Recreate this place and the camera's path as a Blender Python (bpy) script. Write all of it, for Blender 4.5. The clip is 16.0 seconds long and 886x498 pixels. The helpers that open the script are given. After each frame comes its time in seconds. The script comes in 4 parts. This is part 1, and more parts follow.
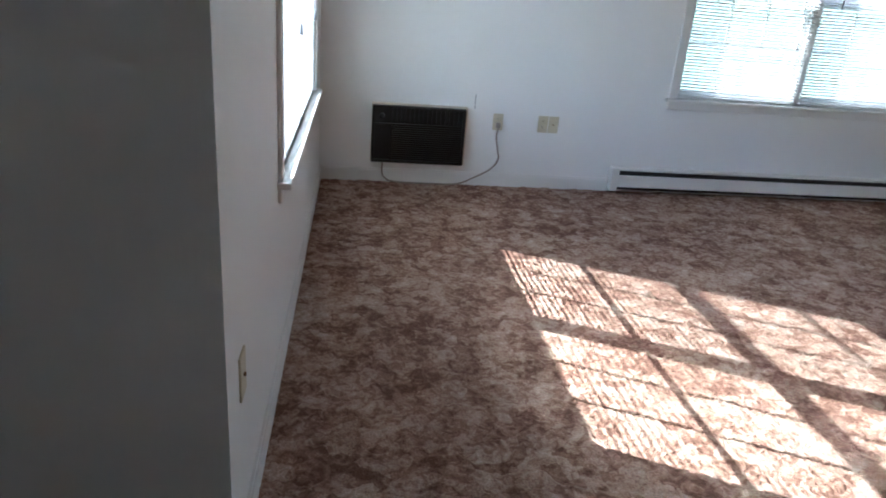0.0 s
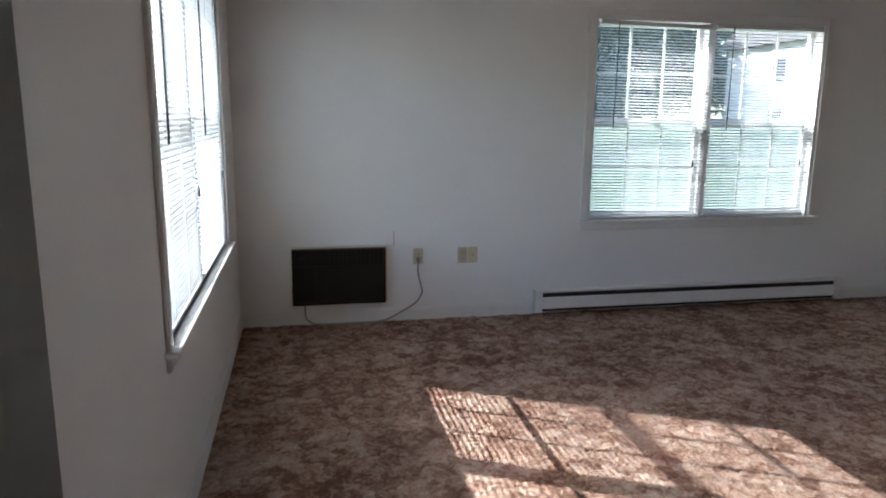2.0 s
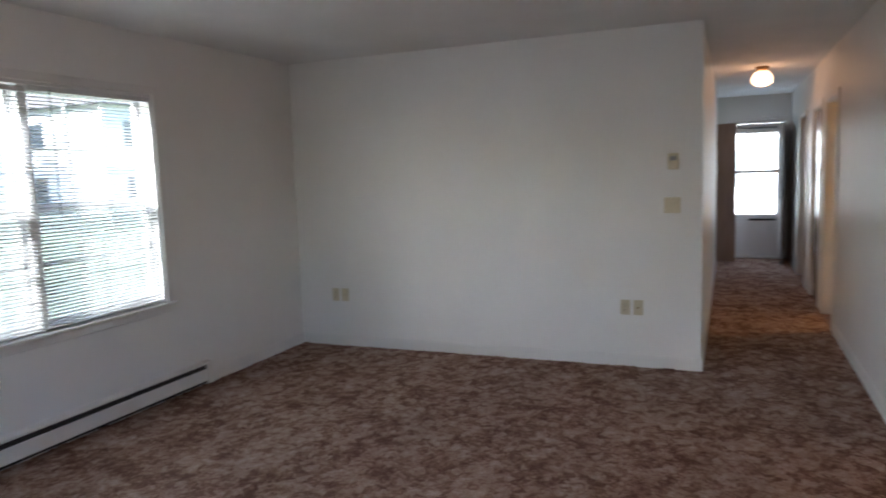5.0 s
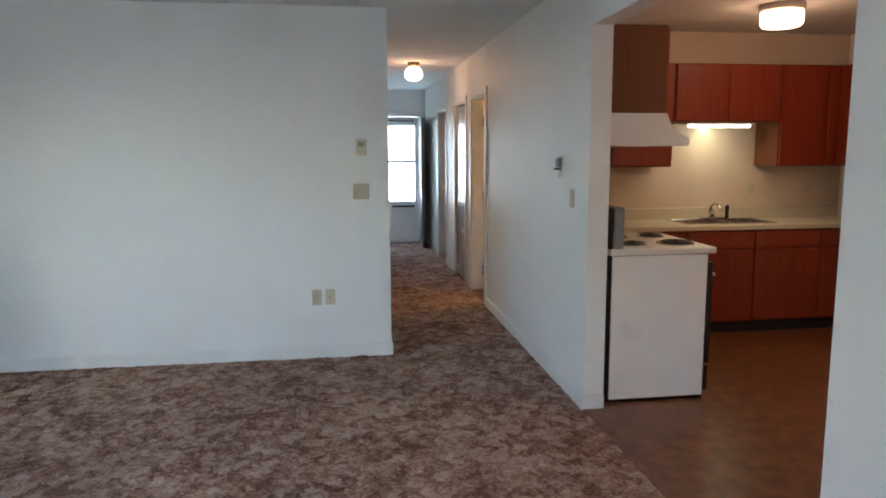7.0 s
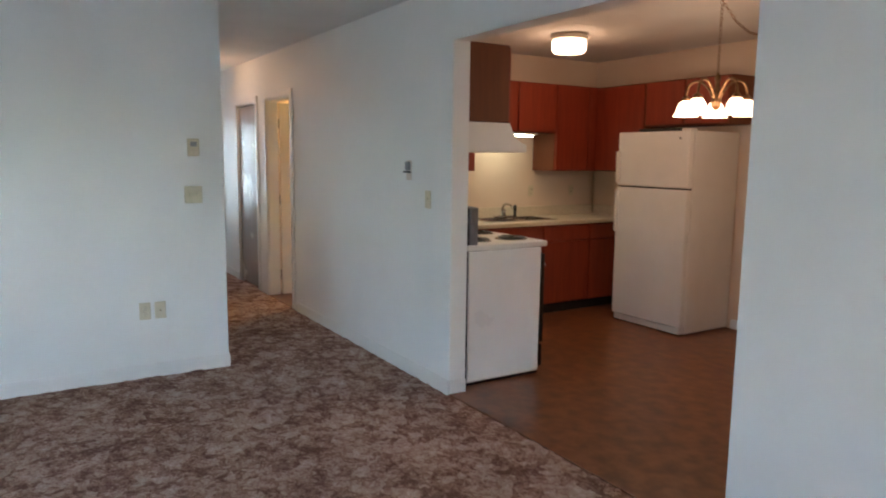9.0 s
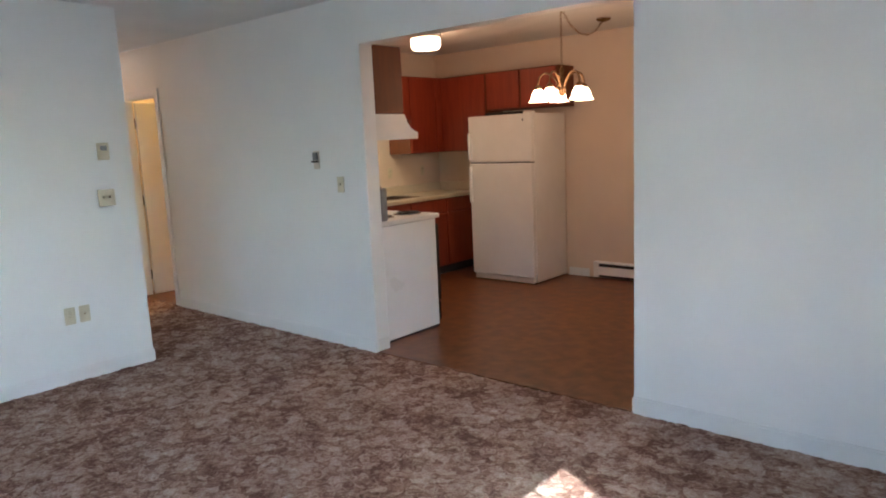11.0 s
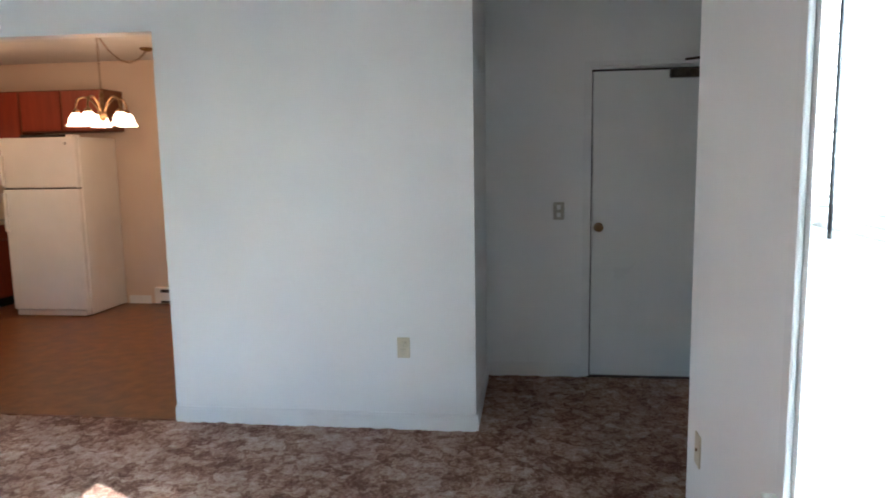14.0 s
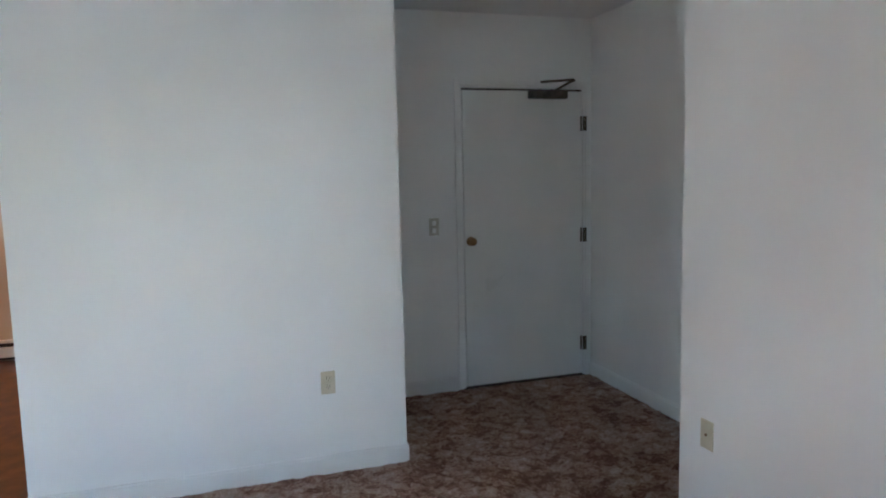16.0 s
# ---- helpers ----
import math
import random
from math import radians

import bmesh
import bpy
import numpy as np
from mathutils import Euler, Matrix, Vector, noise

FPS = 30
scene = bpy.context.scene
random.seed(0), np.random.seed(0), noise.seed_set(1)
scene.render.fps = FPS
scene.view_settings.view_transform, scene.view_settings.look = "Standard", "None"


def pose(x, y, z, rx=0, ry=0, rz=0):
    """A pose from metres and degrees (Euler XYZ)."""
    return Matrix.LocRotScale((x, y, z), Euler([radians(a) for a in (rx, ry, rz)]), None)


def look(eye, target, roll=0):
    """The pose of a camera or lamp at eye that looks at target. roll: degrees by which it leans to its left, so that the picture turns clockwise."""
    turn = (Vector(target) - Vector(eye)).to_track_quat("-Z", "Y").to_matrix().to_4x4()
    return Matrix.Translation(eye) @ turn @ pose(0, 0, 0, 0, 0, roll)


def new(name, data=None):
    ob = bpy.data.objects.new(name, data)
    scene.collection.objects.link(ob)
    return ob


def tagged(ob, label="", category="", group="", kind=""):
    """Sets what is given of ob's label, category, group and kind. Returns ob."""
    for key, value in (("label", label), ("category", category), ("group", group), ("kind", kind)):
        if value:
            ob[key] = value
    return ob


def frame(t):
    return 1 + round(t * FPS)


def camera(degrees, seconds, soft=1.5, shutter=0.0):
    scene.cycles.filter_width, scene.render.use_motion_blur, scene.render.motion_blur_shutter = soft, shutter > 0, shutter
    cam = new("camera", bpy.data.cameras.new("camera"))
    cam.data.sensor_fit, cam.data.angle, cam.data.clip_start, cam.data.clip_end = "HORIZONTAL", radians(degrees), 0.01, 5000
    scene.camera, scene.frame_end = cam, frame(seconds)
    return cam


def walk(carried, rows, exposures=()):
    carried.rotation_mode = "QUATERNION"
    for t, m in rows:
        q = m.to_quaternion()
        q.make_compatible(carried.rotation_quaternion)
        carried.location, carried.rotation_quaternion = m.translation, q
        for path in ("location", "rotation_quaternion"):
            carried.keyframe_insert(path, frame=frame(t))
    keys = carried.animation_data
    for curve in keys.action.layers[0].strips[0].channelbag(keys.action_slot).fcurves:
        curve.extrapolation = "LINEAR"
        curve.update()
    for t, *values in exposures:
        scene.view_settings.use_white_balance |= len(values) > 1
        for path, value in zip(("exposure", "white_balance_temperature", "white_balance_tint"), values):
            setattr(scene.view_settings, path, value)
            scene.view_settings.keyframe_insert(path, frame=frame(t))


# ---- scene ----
cam = camera(65.5, 16.0, soft=1.8, shutter=0.35)
PATH = [
    (0, (0.246, -0.181, 1.342), (0.506, 1.663, 0.613), 4.7),
    (0.5, (0.383, -0.148, 1.353), (0.471, 1.726, 0.658), -0.6),
    (1, (0.388, -0.141, 1.376), (0.396, 1.777, 0.808), -3.1),
    (1.5, (0.408, -0.151, 1.41), (0.64, 1.783, 0.96), -0.8),
    (2, (0.434, -0.173, 1.427), (0.829, 1.75, 1.044), 0.6),
    (2.5, (0.465, -0.133, 1.452), (0.849, 1.81, 1.174), -3.0),
    (3, (0.475, 0.043, 1.449), (1.097, 1.919, 1.143), -2.1),
    (3.5, (0.414, 0.301, 1.442), (1.416, 1.998, 1.101), -1.9),
    (4, (0.516, 0.586, 1.442), (1.818, 2.081, 1.178), -1.0),
    (4.5, (0.702, 0.768, 1.507), (2.288, 1.97, 1.311), -1.4),
    (5, (0.644, 0.867, 1.528), (2.478, 1.631, 1.303), -2.0),
    (5.2, (0.633, 0.931, 1.541), (2.521, 1.552, 1.315), -1.5),
    (7.3, (0.909, 1.468, 1.482), (2.864, 1.151, 1.203), -0.0),
    (7.5, (0.92, 1.544, 1.453), (2.877, 1.227, 1.187), 0.5),
    (8, (1.062, 1.706, 1.498), (2.986, 1.19, 1.314), -1.1),
    (8.5, (1.11, 1.914, 1.518), (2.961, 1.187, 1.3), 1.9),
    (8.7, (1.059, 2.054, 1.5), (2.842, 1.176, 1.278), 1.5),
    (10.8, (1.088, 3.327, 1.495), (2.426, 1.888, 1.123), -1.0),
    (11, (1.047, 3.368, 1.519), (2.336, 1.871, 1.204), -2.6),
    (11.5, (0.899, 3.514, 1.505), (2.203, 2.019, 1.249), -0.9),
    (12, (0.804, 3.611, 1.502), (1.918, 1.971, 1.24), -2.1),
    (12.5, (0.73, 3.705, 1.479), (1.401, 1.842, 1.192), 0.7),
    (13, (0.634, 3.72, 1.492), (1.141, 1.799, 1.262), 0.2),
    (13.5, (0.524, 3.664, 1.481), (0.894, 1.713, 1.239), -1.2),
    (14, (0.585, 3.619, 1.49), (0.837, 1.653, 1.226), -0.9),
    (14.5, (0.858, 3.585, 1.496), (0.866, 1.597, 1.276), -1.6),
    (15, (1.159, 3.559, 1.48), (1.064, 1.572, 1.268), -0.1),
    (15.5, (1.441, 3.389, 1.474), (1.049, 1.449, 1.183), -1.9),
    (16, (1.728, 3.353, 1.487), (1.124, 1.459, 1.264), -1.3),
]
EXPOSURES = [(0.0, 3.3, 5400, 5), (1.0, 3.1, 5500, 5), (1.5, 2.85, 5650, 6), (2.0, 2.5, 5800, 9), (2.5, 2.2, 6000, 12), (3.0, 2.15, 6000, 12), (3.5, 2.65, 6000, 12), (4.0, 2.75, 6000, 11), (4.5, 2.7, 5950, 10), (5.0, 2.8, 5900, 12), (7.5, 3.4, 5350, 2), (8.5, 3.4, 5350, 3), (11.0, 3.65, 5350, 4), (12.0, 3.6, 5350, 5), (13.5, 3.95, 5400, 3), (14.5, 3.85, 5350, 3), (16.0, 3.8, 5250, 2)]
walk(cam, [(t, look(eye, target, roll)) for t, eye, target, roll in PATH], EXPOSURES)

# ---- world and sun ----
SUN = Vector((-1.0, 0.5, 0.70)).normalized()
world = bpy.data.worlds.new("sky")
scene.world = world
world.use_nodes = True
wn = world.node_tree.nodes
sky = wn.new("ShaderNodeTexSky")
sky.sky_type = "NISHITA"
sky.sun_disc = False
sky.sun_elevation = math.asin(SUN.z)
sky.sun_rotation = math.atan2(SUN.x, SUN.y)
wn["Background"].inputs["Strength"].default_value = 0.15
world.node_tree.links.new(sky.outputs[0], wn["Background"].inputs["Color"])
sun = new("sun", bpy.data.lights.new("sun", "SUN"))
sun.data.energy, sun.data.angle, sun.data.color = 3.3, radians(0.36), (1.0, 0.95, 0.87)
sun.matrix_world = look(SUN * 30, (0, 0, 0))


def strip_light(name, m, w, h, power):
    lamp = new(name, bpy.data.lights.new(name, "AREA"))
    lamp.data.shape, lamp.data.size, lamp.data.size_y = "RECTANGLE", w, h
    lamp.data.energy, lamp.data.color = power, (0.86, 0.94, 1.0)
    lamp.matrix_world = m


def bulb(name, at, power, colour, radius):
    lamp = new(name, bpy.data.lights.new(name, "POINT"))
    lamp.data.energy, lamp.data.color, lamp.data.shadow_soft_size = power, colour, radius
    lamp.location = at


WARM = (1.0, 0.42, 0.17)
bulb("bulb_kitchen_ceiling", (5.52, -1.71, 2.30), 0.24, WARM, 0.08)
bulb("bulb_chandelier", (4.0, -1.63, 1.76), 0.16, WARM, 0.12)
bulb("bulb_hall", (8.9, 0.55, 2.26), 0.19, WARM, 0.06)
bulb("bulb_bathroom", (8.1, -1.2, 2.1), 3.2, (1.0, 0.56, 0.16), 0.08)
strip_light("tube_under_cabinet", look((6.38, -1.77, 1.69), (6.40, -1.77, 0)), 0.08, 0.5, 0.16)
# daylight through the back door's glass
strip_light("daylight_back_door", look((12.70, 0.495, 1.33), (0.0, 0.495, 0.9)), 0.70, 1.28, 0.95)
bpy.data.lights["tube_under_cabinet"].color = (1.0, 0.80, 0.42)


# ---- materials ----
def material(name, colours, scale=8.0, rough=0.6, bump=0.1, fine=180.0, metal=0.0, detail=6.0, spread=(0.35, 0.65), coat=0.0, distance=0.004):
    """A surface whose colour wanders among the given ones, with fine relief."""
    m = bpy.data.materials.new(name)
    m.use_nodes = True
    n, l = m.node_tree.nodes, m.node_tree.links
    b = n["Principled BSDF"]
    tc = n.new("ShaderNodeTexCoord")
    a = n.new("ShaderNodeTexNoise")
    a.inputs["Scale"].default_value, a.inputs["Detail"].default_value = scale, detail
    l.new(tc.outputs["Object"], a.inputs["Vector"])
    r = n.new("ShaderNodeValToRGB")
    r.color_ramp.elements[0].position, r.color_ramp.elements[1].position = spread
    r.color_ramp.elements[0].color = (*colours[0], 1)
    r.color_ramp.elements[1].color = (*colours[-1], 1)
    if len(colours) == 3:
        r.color_ramp.elements.new(sum(spread) / 2).color = (*colours[1], 1)
    l.new(a.outputs["Fac"], r.inputs["Fac"])
    l.new(r.outputs["Color"], b.inputs["Base Color"])
    f = n.new("ShaderNodeTexNoise")
    f.inputs["Scale"].default_value, f.inputs["Detail"].default_value = fine, 3.0
    l.new(tc.outputs["Object"], f.inputs["Vector"])
    if bump:
        u = n.new("ShaderNodeBump")
        u.inputs["Strength"].default_value, u.inputs["Distance"].default_value = bump, distance
        l.new(f.outputs["Fac"], u.inputs["Height"])
        l.new(u.outputs["Normal"], b.inputs["Normal"])
    q = n.new("ShaderNodeMapRange")
    q.inputs["To Min"].default_value, q.inputs["To Max"].default_value = max(rough - 0.08, 0.02), min(rough + 0.08, 1.0)
    l.new(a.outputs["Fac"], q.inputs["Value"])
    l.new(q.outputs["Result"], b.inputs["Roughness"])
    b.inputs["Metallic"].default_value = metal
    b.inputs["Coat Weight"].default_value = coat
    return m


def wood(name, dark, light, axis=2, rough=0.35):
    m = material(name, (dark, light), 3.0, rough, 0.06, 90.0, spread=(0.3, 0.7))
    n, l = m.node_tree.nodes, m.node_tree.links
    mp = n.new("ShaderNodeMapping")
    size = [22.0, 22.0, 22.0]
    size[axis] = 1.6
    mp.inputs["Scale"].default_value = size
    tc = [k for k in n if k.type == "TEX_COORD"][0]
    l.new(tc.outputs["Object"], mp.inputs["Vector"])
    for k in n:
        if k.type == "TEX_NOISE":
            l.new(mp.outputs["Vector"], k.inputs["Vector"])
            k.inputs["Scale"].default_value = 1.4 if k.inputs["Detail"].default_value > 4 else 9.0
            k.inputs["Distortion"].default_value = 0.6
    return m


def glow(name, colour, strength):
    m = bpy.data.materials.new(name)
    m.use_nodes = True
    b = m.node_tree.nodes["Principled BSDF"]
    b.inputs["Base Color"].default_value = (0.9, 0.88, 0.82, 1)
    b.inputs["Emission Color"].default_value = (*colour, 1)
    b.inputs["Emission Strength"].default_value = strength
    b.inputs["Roughness"].default_value = 0.25
    return m


def glass_material():
    m = bpy.data.materials.new("window_glass")
    m.use_nodes = True
    b = m.node_tree.nodes["Principled BSDF"]
    b.inputs["Base Color"].default_value = (0.97, 0.99, 0.98, 1)
    b.inputs["Transmission Weight"].default_value = 1.0
    b.inputs["Roughness"].default_value = 0.0
    b.inputs["IOR"].default_value = 1.05
    return m


def carpet_material():
    """Sculpted cut-and-loop carpet: shell-shaped tufts between carved lines, in mixed red-browns and tans."""
    m = bpy.data.materials.new("brown_sculpted_carpet")
    m.use_nodes = True
    n, l = m.node_tree.nodes, m.node_tree.links
    b = n["Principled BSDF"]
    b.inputs["Roughness"].default_value = 1.0
    b.inputs["Specular IOR Level"].default_value = 0.08
    tc = n.new("ShaderNodeTexCoord")

    def noise_node(scale, detail, dist=0.0):
        k = n.new("ShaderNodeTexNoise")
        k.inputs["Scale"].default_value, k.inputs["Detail"].default_value, k.inputs["Distortion"].default_value = scale, detail, dist
        l.new(tc.outputs["Object"], k.inputs["Vector"])
        return k

    def math_node(op, a, b2=None, c=None):
        k = n.new("ShaderNodeMath")
        k.operation = op
        for i, v in enumerate((a, b2, c)):
            if v is None:
                continue
            if isinstance(v, (int, float)):
                k.inputs[i].default_value = v
            else:
                l.new(v, k.inputs[i])
        return k.outputs[0]

    big, mid, fine = noise_node(3.2, 2.0, 0.4), noise_node(26.0, 6.0, 1.2), noise_node(170.0, 3.0)
    warp = noise_node(11.0, 2.0)
    shift = n.new("ShaderNodeVectorMath")
    shift.operation = "MULTIPLY_ADD"
    shift.inputs[1].default_value = (0.13, 0.13, 0.0)
    l.new(warp.outputs["Color"], shift.inputs[0])
    l.new(tc.outputs["Object"], shift.inputs[2])

    def cells(feature, scale):
        k = n.new("ShaderNodeTexVoronoi")
        k.voronoi_dimensions = "2D"
        k.feature = feature
        k.inputs["Scale"].default_value = scale
        l.new(shift.outputs[0], k.inputs["Vector"])
        return k

    shell = cells("F1", 15.0)
    tone = n.new("ShaderNodeSeparateColor")
    l.new(shell.outputs["Color"], tone.inputs["Color"])
    # colour wanders from tuft to tuft, within wide patches and with a fine mottle
    v = math_node("MULTIPLY_ADD", tone.outputs[0], 0.15, 0.025)
    v = math_node("MULTIPLY_ADD", big.outputs["Fac"], 0.30, v)
    v = math_node("MULTIPLY_ADD", mid.outputs["Fac"], 0.54, v)
    v = math_node("ADD", v, math_node("MULTIPLY", shell.outputs["Distance"], -0.10))
    r = n.new("ShaderNodeValToRGB")
    e = r.color_ramp.elements
    e[0].position, e[0].color = 0.36, (0.195, 0.108, 0.078, 1)
    e[1].position, e[1].color = 0.68, (0.64, 0.51, 0.42, 1)
    e.new(0.45).color = (0.345, 0.210, 0.157, 1)
    e.new(0.55).color = (0.50, 0.360, 0.282, 1)
    l.new(v, r.inputs["Fac"])
    tint = n.new("ShaderNodeMixRGB")
    tint.blend_type = "MULTIPLY"
    tint.inputs["Fac"].default_value = 0.85
    r2 = n.new("ShaderNodeValToRGB")
    r2.color_ramp.elements[0].position, r2.color_ramp.elements[0].color = 0.3, (0.55, 0.51, 0.49, 1)
    r2.color_ramp.elements[1].position, r2.color_ramp.elements[1].color = 0.62, (1, 1, 1, 1)
    l.new(fine.outputs["Fac"], r2.inputs["Fac"])
    l.new(r.outputs["Color"], tint.inputs["Color1"])
    l.new(r2.outputs["Color"], tint.inputs["Color2"])
    l.new(tint.outputs["Color"], b.inputs["Base Color"])
    # relief of the pile
    h = math_node("MULTIPLY", mid.outputs["Fac"], 0.8)
    h = math_node("MULTIPLY_ADD", fine.outputs["Fac"], 0.32, h)
    u = n.new("ShaderNodeBump")
    u.inputs["Strength"].default_value, u.inputs["Distance"].default_value = 1.0, 0.015
    l.new(h, u.inputs["Height"])
    l.new(u.outputs["Normal"], b.inputs["Normal"])
    return m


def thin_sheet(name, colour, through_light, open_part=0.0):
    """A thin diffusing sheet that passes some light on, and is partly open (woven)."""
    m = bpy.data.materials.new(name)
    m.use_nodes = True
    n, l = m.node_tree.nodes, m.node_tree.links
    b = n["Principled BSDF"]
    b.inputs["Base Color"].default_value = (*colour, 1)
    b.inputs["Roughness"].default_value = 0.4
    t = n.new("ShaderNodeBsdfTranslucent")
    t.inputs["Color"].default_value = (*colour, 1)
    mix = n.new("ShaderNodeMixShader")
    mix.inputs[0].default_value = through_light
    l.new(b.outputs[0], mix.inputs[1])
    l.new(t.outputs[0], mix.inputs[2])
    last = mix
    if open_part:
        clear = n.new("ShaderNodeBsdfTransparent")
        last = n.new("ShaderNodeMixShader")
        last.inputs[0].default_value = open_part
        l.new(mix.outputs[0], last.inputs[1])
        l.new(clear.outputs[0], last.inputs[2])
    l.new(last.outputs[0], n["Material Output"].inputs["Surface"])
    return m


PAINT = material("white_wall_paint", ((0.82, 0.825, 0.81), (0.855, 0.855, 0.84)), 1.6, 0.5, 0.10, 140.0)
CEILING = material("white_ceiling_paint", ((0.74, 0.75, 0.74), (0.79, 0.79, 0.78)), 2.0, 0.85, 0.35, 160.0)
TRIM = material("white_trim_paint", ((0.78, 0.78, 0.77), (0.83, 0.83, 0.81)), 3.0, 0.35, 0.05, 60.0)
DOOR = material("white_door_paint", ((0.75, 0.76, 0.74), (0.80, 0.80, 0.78)), 2.2, 0.30, 0.05, 50.0)
VINYL = material("white_vinyl_frame", ((0.80, 0.81, 0.81), (0.85, 0.85, 0.85)), 3.0, 0.3, 0.0)
SLAT = thin_sheet("white_vinyl_slat", (0.84, 0.85, 0.86), 0.45)
RAIL = material("white_blind_rail", ((0.66, 0.67, 0.68), (0.72, 0.73, 0.74)), 5.0, 0.4, 0.0)
SCREEN = thin_sheet("pale_insect_screen", (0.62, 0.68, 0.66), 0.5, 0.60)
IVORY = material("ivory_plastic", ((0.58, 0.53, 0.38), (0.64, 0.58, 0.43)), 20.0, 0.35, 0.0)
# near black: dark parts, and painted shade in the entry door and stove gaps
DARK = material("black_part_and_gap_shade", ((0.012, 0.012, 0.013), (0.022, 0.02, 0.02)), 20.0, 0.6, 0.0)
GREYPLASTIC = material("grey_plastic", ((0.18, 0.19, 0.20), (0.26, 0.26, 0.27)), 20.0, 0.45, 0.0)
DARKPLASTIC = material("smoked_plastic", ((0.05, 0.055, 0.06), (0.09, 0.09, 0.10)), 20.0, 0.3, 0.0)
SWITCHGREY = material("grey_switch_plate", ((0.38, 0.36, 0.30), (0.44, 0.42, 0.35)), 20.0, 0.4, 0.0)
UNIT = material("dark_brown_plastic", ((0.004, 0.0032, 0.003), (0.009, 0.007, 0.006)), 14.0, 0.55, 0.05, 120.0)
SLEEVE = material("beige_metal_sleeve", ((0.62, 0.55, 0.46), (0.70, 0.63, 0.54)), 12.0, 0.45, 0.03)
STEEL = material("white_enamelled_steel", ((0.78, 0.77, 0.74), (0.83, 0.82, 0.79)), 6.0, 0.35, 0.02, 40.0)
APPLIANCE = material("white_appliance_enamel", ((0.74, 0.73, 0.70), (0.79, 0.78, 0.75)), 3.0, 0.32, 0.12, 320.0)
CORD = material("grey_brown_cord", ((0.25, 0.21, 0.18), (0.33, 0.29, 0.25)), 30.0, 0.5, 0.0)
CHROME = material("worn_chrome", ((0.55, 0.55, 0.54), (0.68, 0.67, 0.65)), 30.0, 0.22, 0.0, metal=1.0)
BRASS = material("antique_brass", ((0.20, 0.12, 0.06), (0.34, 0.22, 0.12)), 30.0, 0.36, 0.0, metal=1.0)
BRONZE = material("dark_bronze", ((0.06, 0.05, 0.04), (0.12, 0.10, 0.08)), 30.0, 0.4, 0.0, metal=0.8)
CABINET = wood("red_brown_cabinet_wood", (0.19, 0.022, 0.005), (0.25, 0.036, 0.009), 2, 0.45)
CABSIDE = wood("tan_cabinet_side", (0.12, 0.033, 0.008), (0.15, 0.044, 0.012), 2, 0.6)
BROWNDOOR = wood("brown_closet_door", (0.34, 0.23, 0.17), (0.44, 0.31, 0.24))
COUNTER = material("cream_laminate", ((0.56, 0.49, 0.36), (0.66, 0.59, 0.46)), 60.0, 0.35, 0.02)
KITCHENPAINT = material("cream_kitchen_paint", ((0.66, 0.54, 0.43), (0.71, 0.59, 0.47)), 1.6, 0.5, 0.1, 140.0)
LINO = material("brown_sheet_vinyl", ((0.10, 0.032, 0.011), (0.16, 0.058, 0.022), (0.22, 0.092, 0.040)), 9.0, 0.34, 0.08, 120.0, detail=9.0)
COIL = material("black_burner", ((0.015, 0.013, 0.012), (0.03, 0.028, 0.026)), 30.0, 0.4, 0.0)
GLASS = glass_material()
LAMPGLASS = glow("lit_frosted_glass", (1.0, 0.56, 0.30), 0.7)
TUBEGLASS = glow("lit_tube", (1.0, 0.85, 0.55), 0.9)
CARPET = carpet_material()
GRASS = material("lawn", ((0.07, 0.12, 0.05), (0.11, 0.17, 0.07), (0.17, 0.23, 0.10)), 1.2, 0.9, 0.6, 40.0, distance=0.03)
ASPHALT = material("asphalt", ((0.05, 0.05, 0.052), (0.08, 0.08, 0.08)), 2.0, 0.85, 0.3)
CONCRETE = material("pale_concrete", ((0.38, 0.37, 0.35), (0.47, 0.46, 0.43)), 3.0, 0.85, 0.2)
BARK = material("bark", ((0.06, 0.045, 0.035), (0.13, 0.10, 0.08)), 9.0, 0.9, 0.8, 30.0, distance=0.02)
LEAF = material("leaves", ((0.075, 0.10, 0.085), (0.12, 0.16, 0.125)), 2.0, 0.6, 0.0)
SIDING = material("white_siding", ((0.66, 0.66, 0.64), (0.74, 0.74, 0.71)), 1.5, 0.6, 0.05)
ROOF = material("grey_shingle", ((0.10, 0.10, 0.11), (0.17, 0.16, 0.16)), 6.0, 0.9, 0.3)
DARKGLASS = material("dark_window", ((0.03, 0.04, 0.05), (0.06, 0.07, 0.08)), 3.0, 0.08, 0.0)
CARPAINT = material("silver_car_paint", ((0.55, 0.56, 0.58), (0.62, 0.63, 0.65)), 3.0, 0.25, 0.0, coat=0.5)


# ---- mesh helpers ----
def finish(bm, name, mat, parent=None, smooth=False, m=None):
    me = bpy.data.meshes.new(name)
    bmesh.ops.recalc_face_normals(bm, faces=bm.faces)
    bm.to_mesh(me)
    bm.free()
    for x in (mat if isinstance(mat, (list, tuple)) else [mat]):
        me.materials.append(x)
    if smooth:
        for p in me.polygons:
            p.use_smooth = True
    ob = new(name, me)
    if parent:
        ob.parent = parent
    if m is not None:
        ob.matrix_basis = m
    return ob


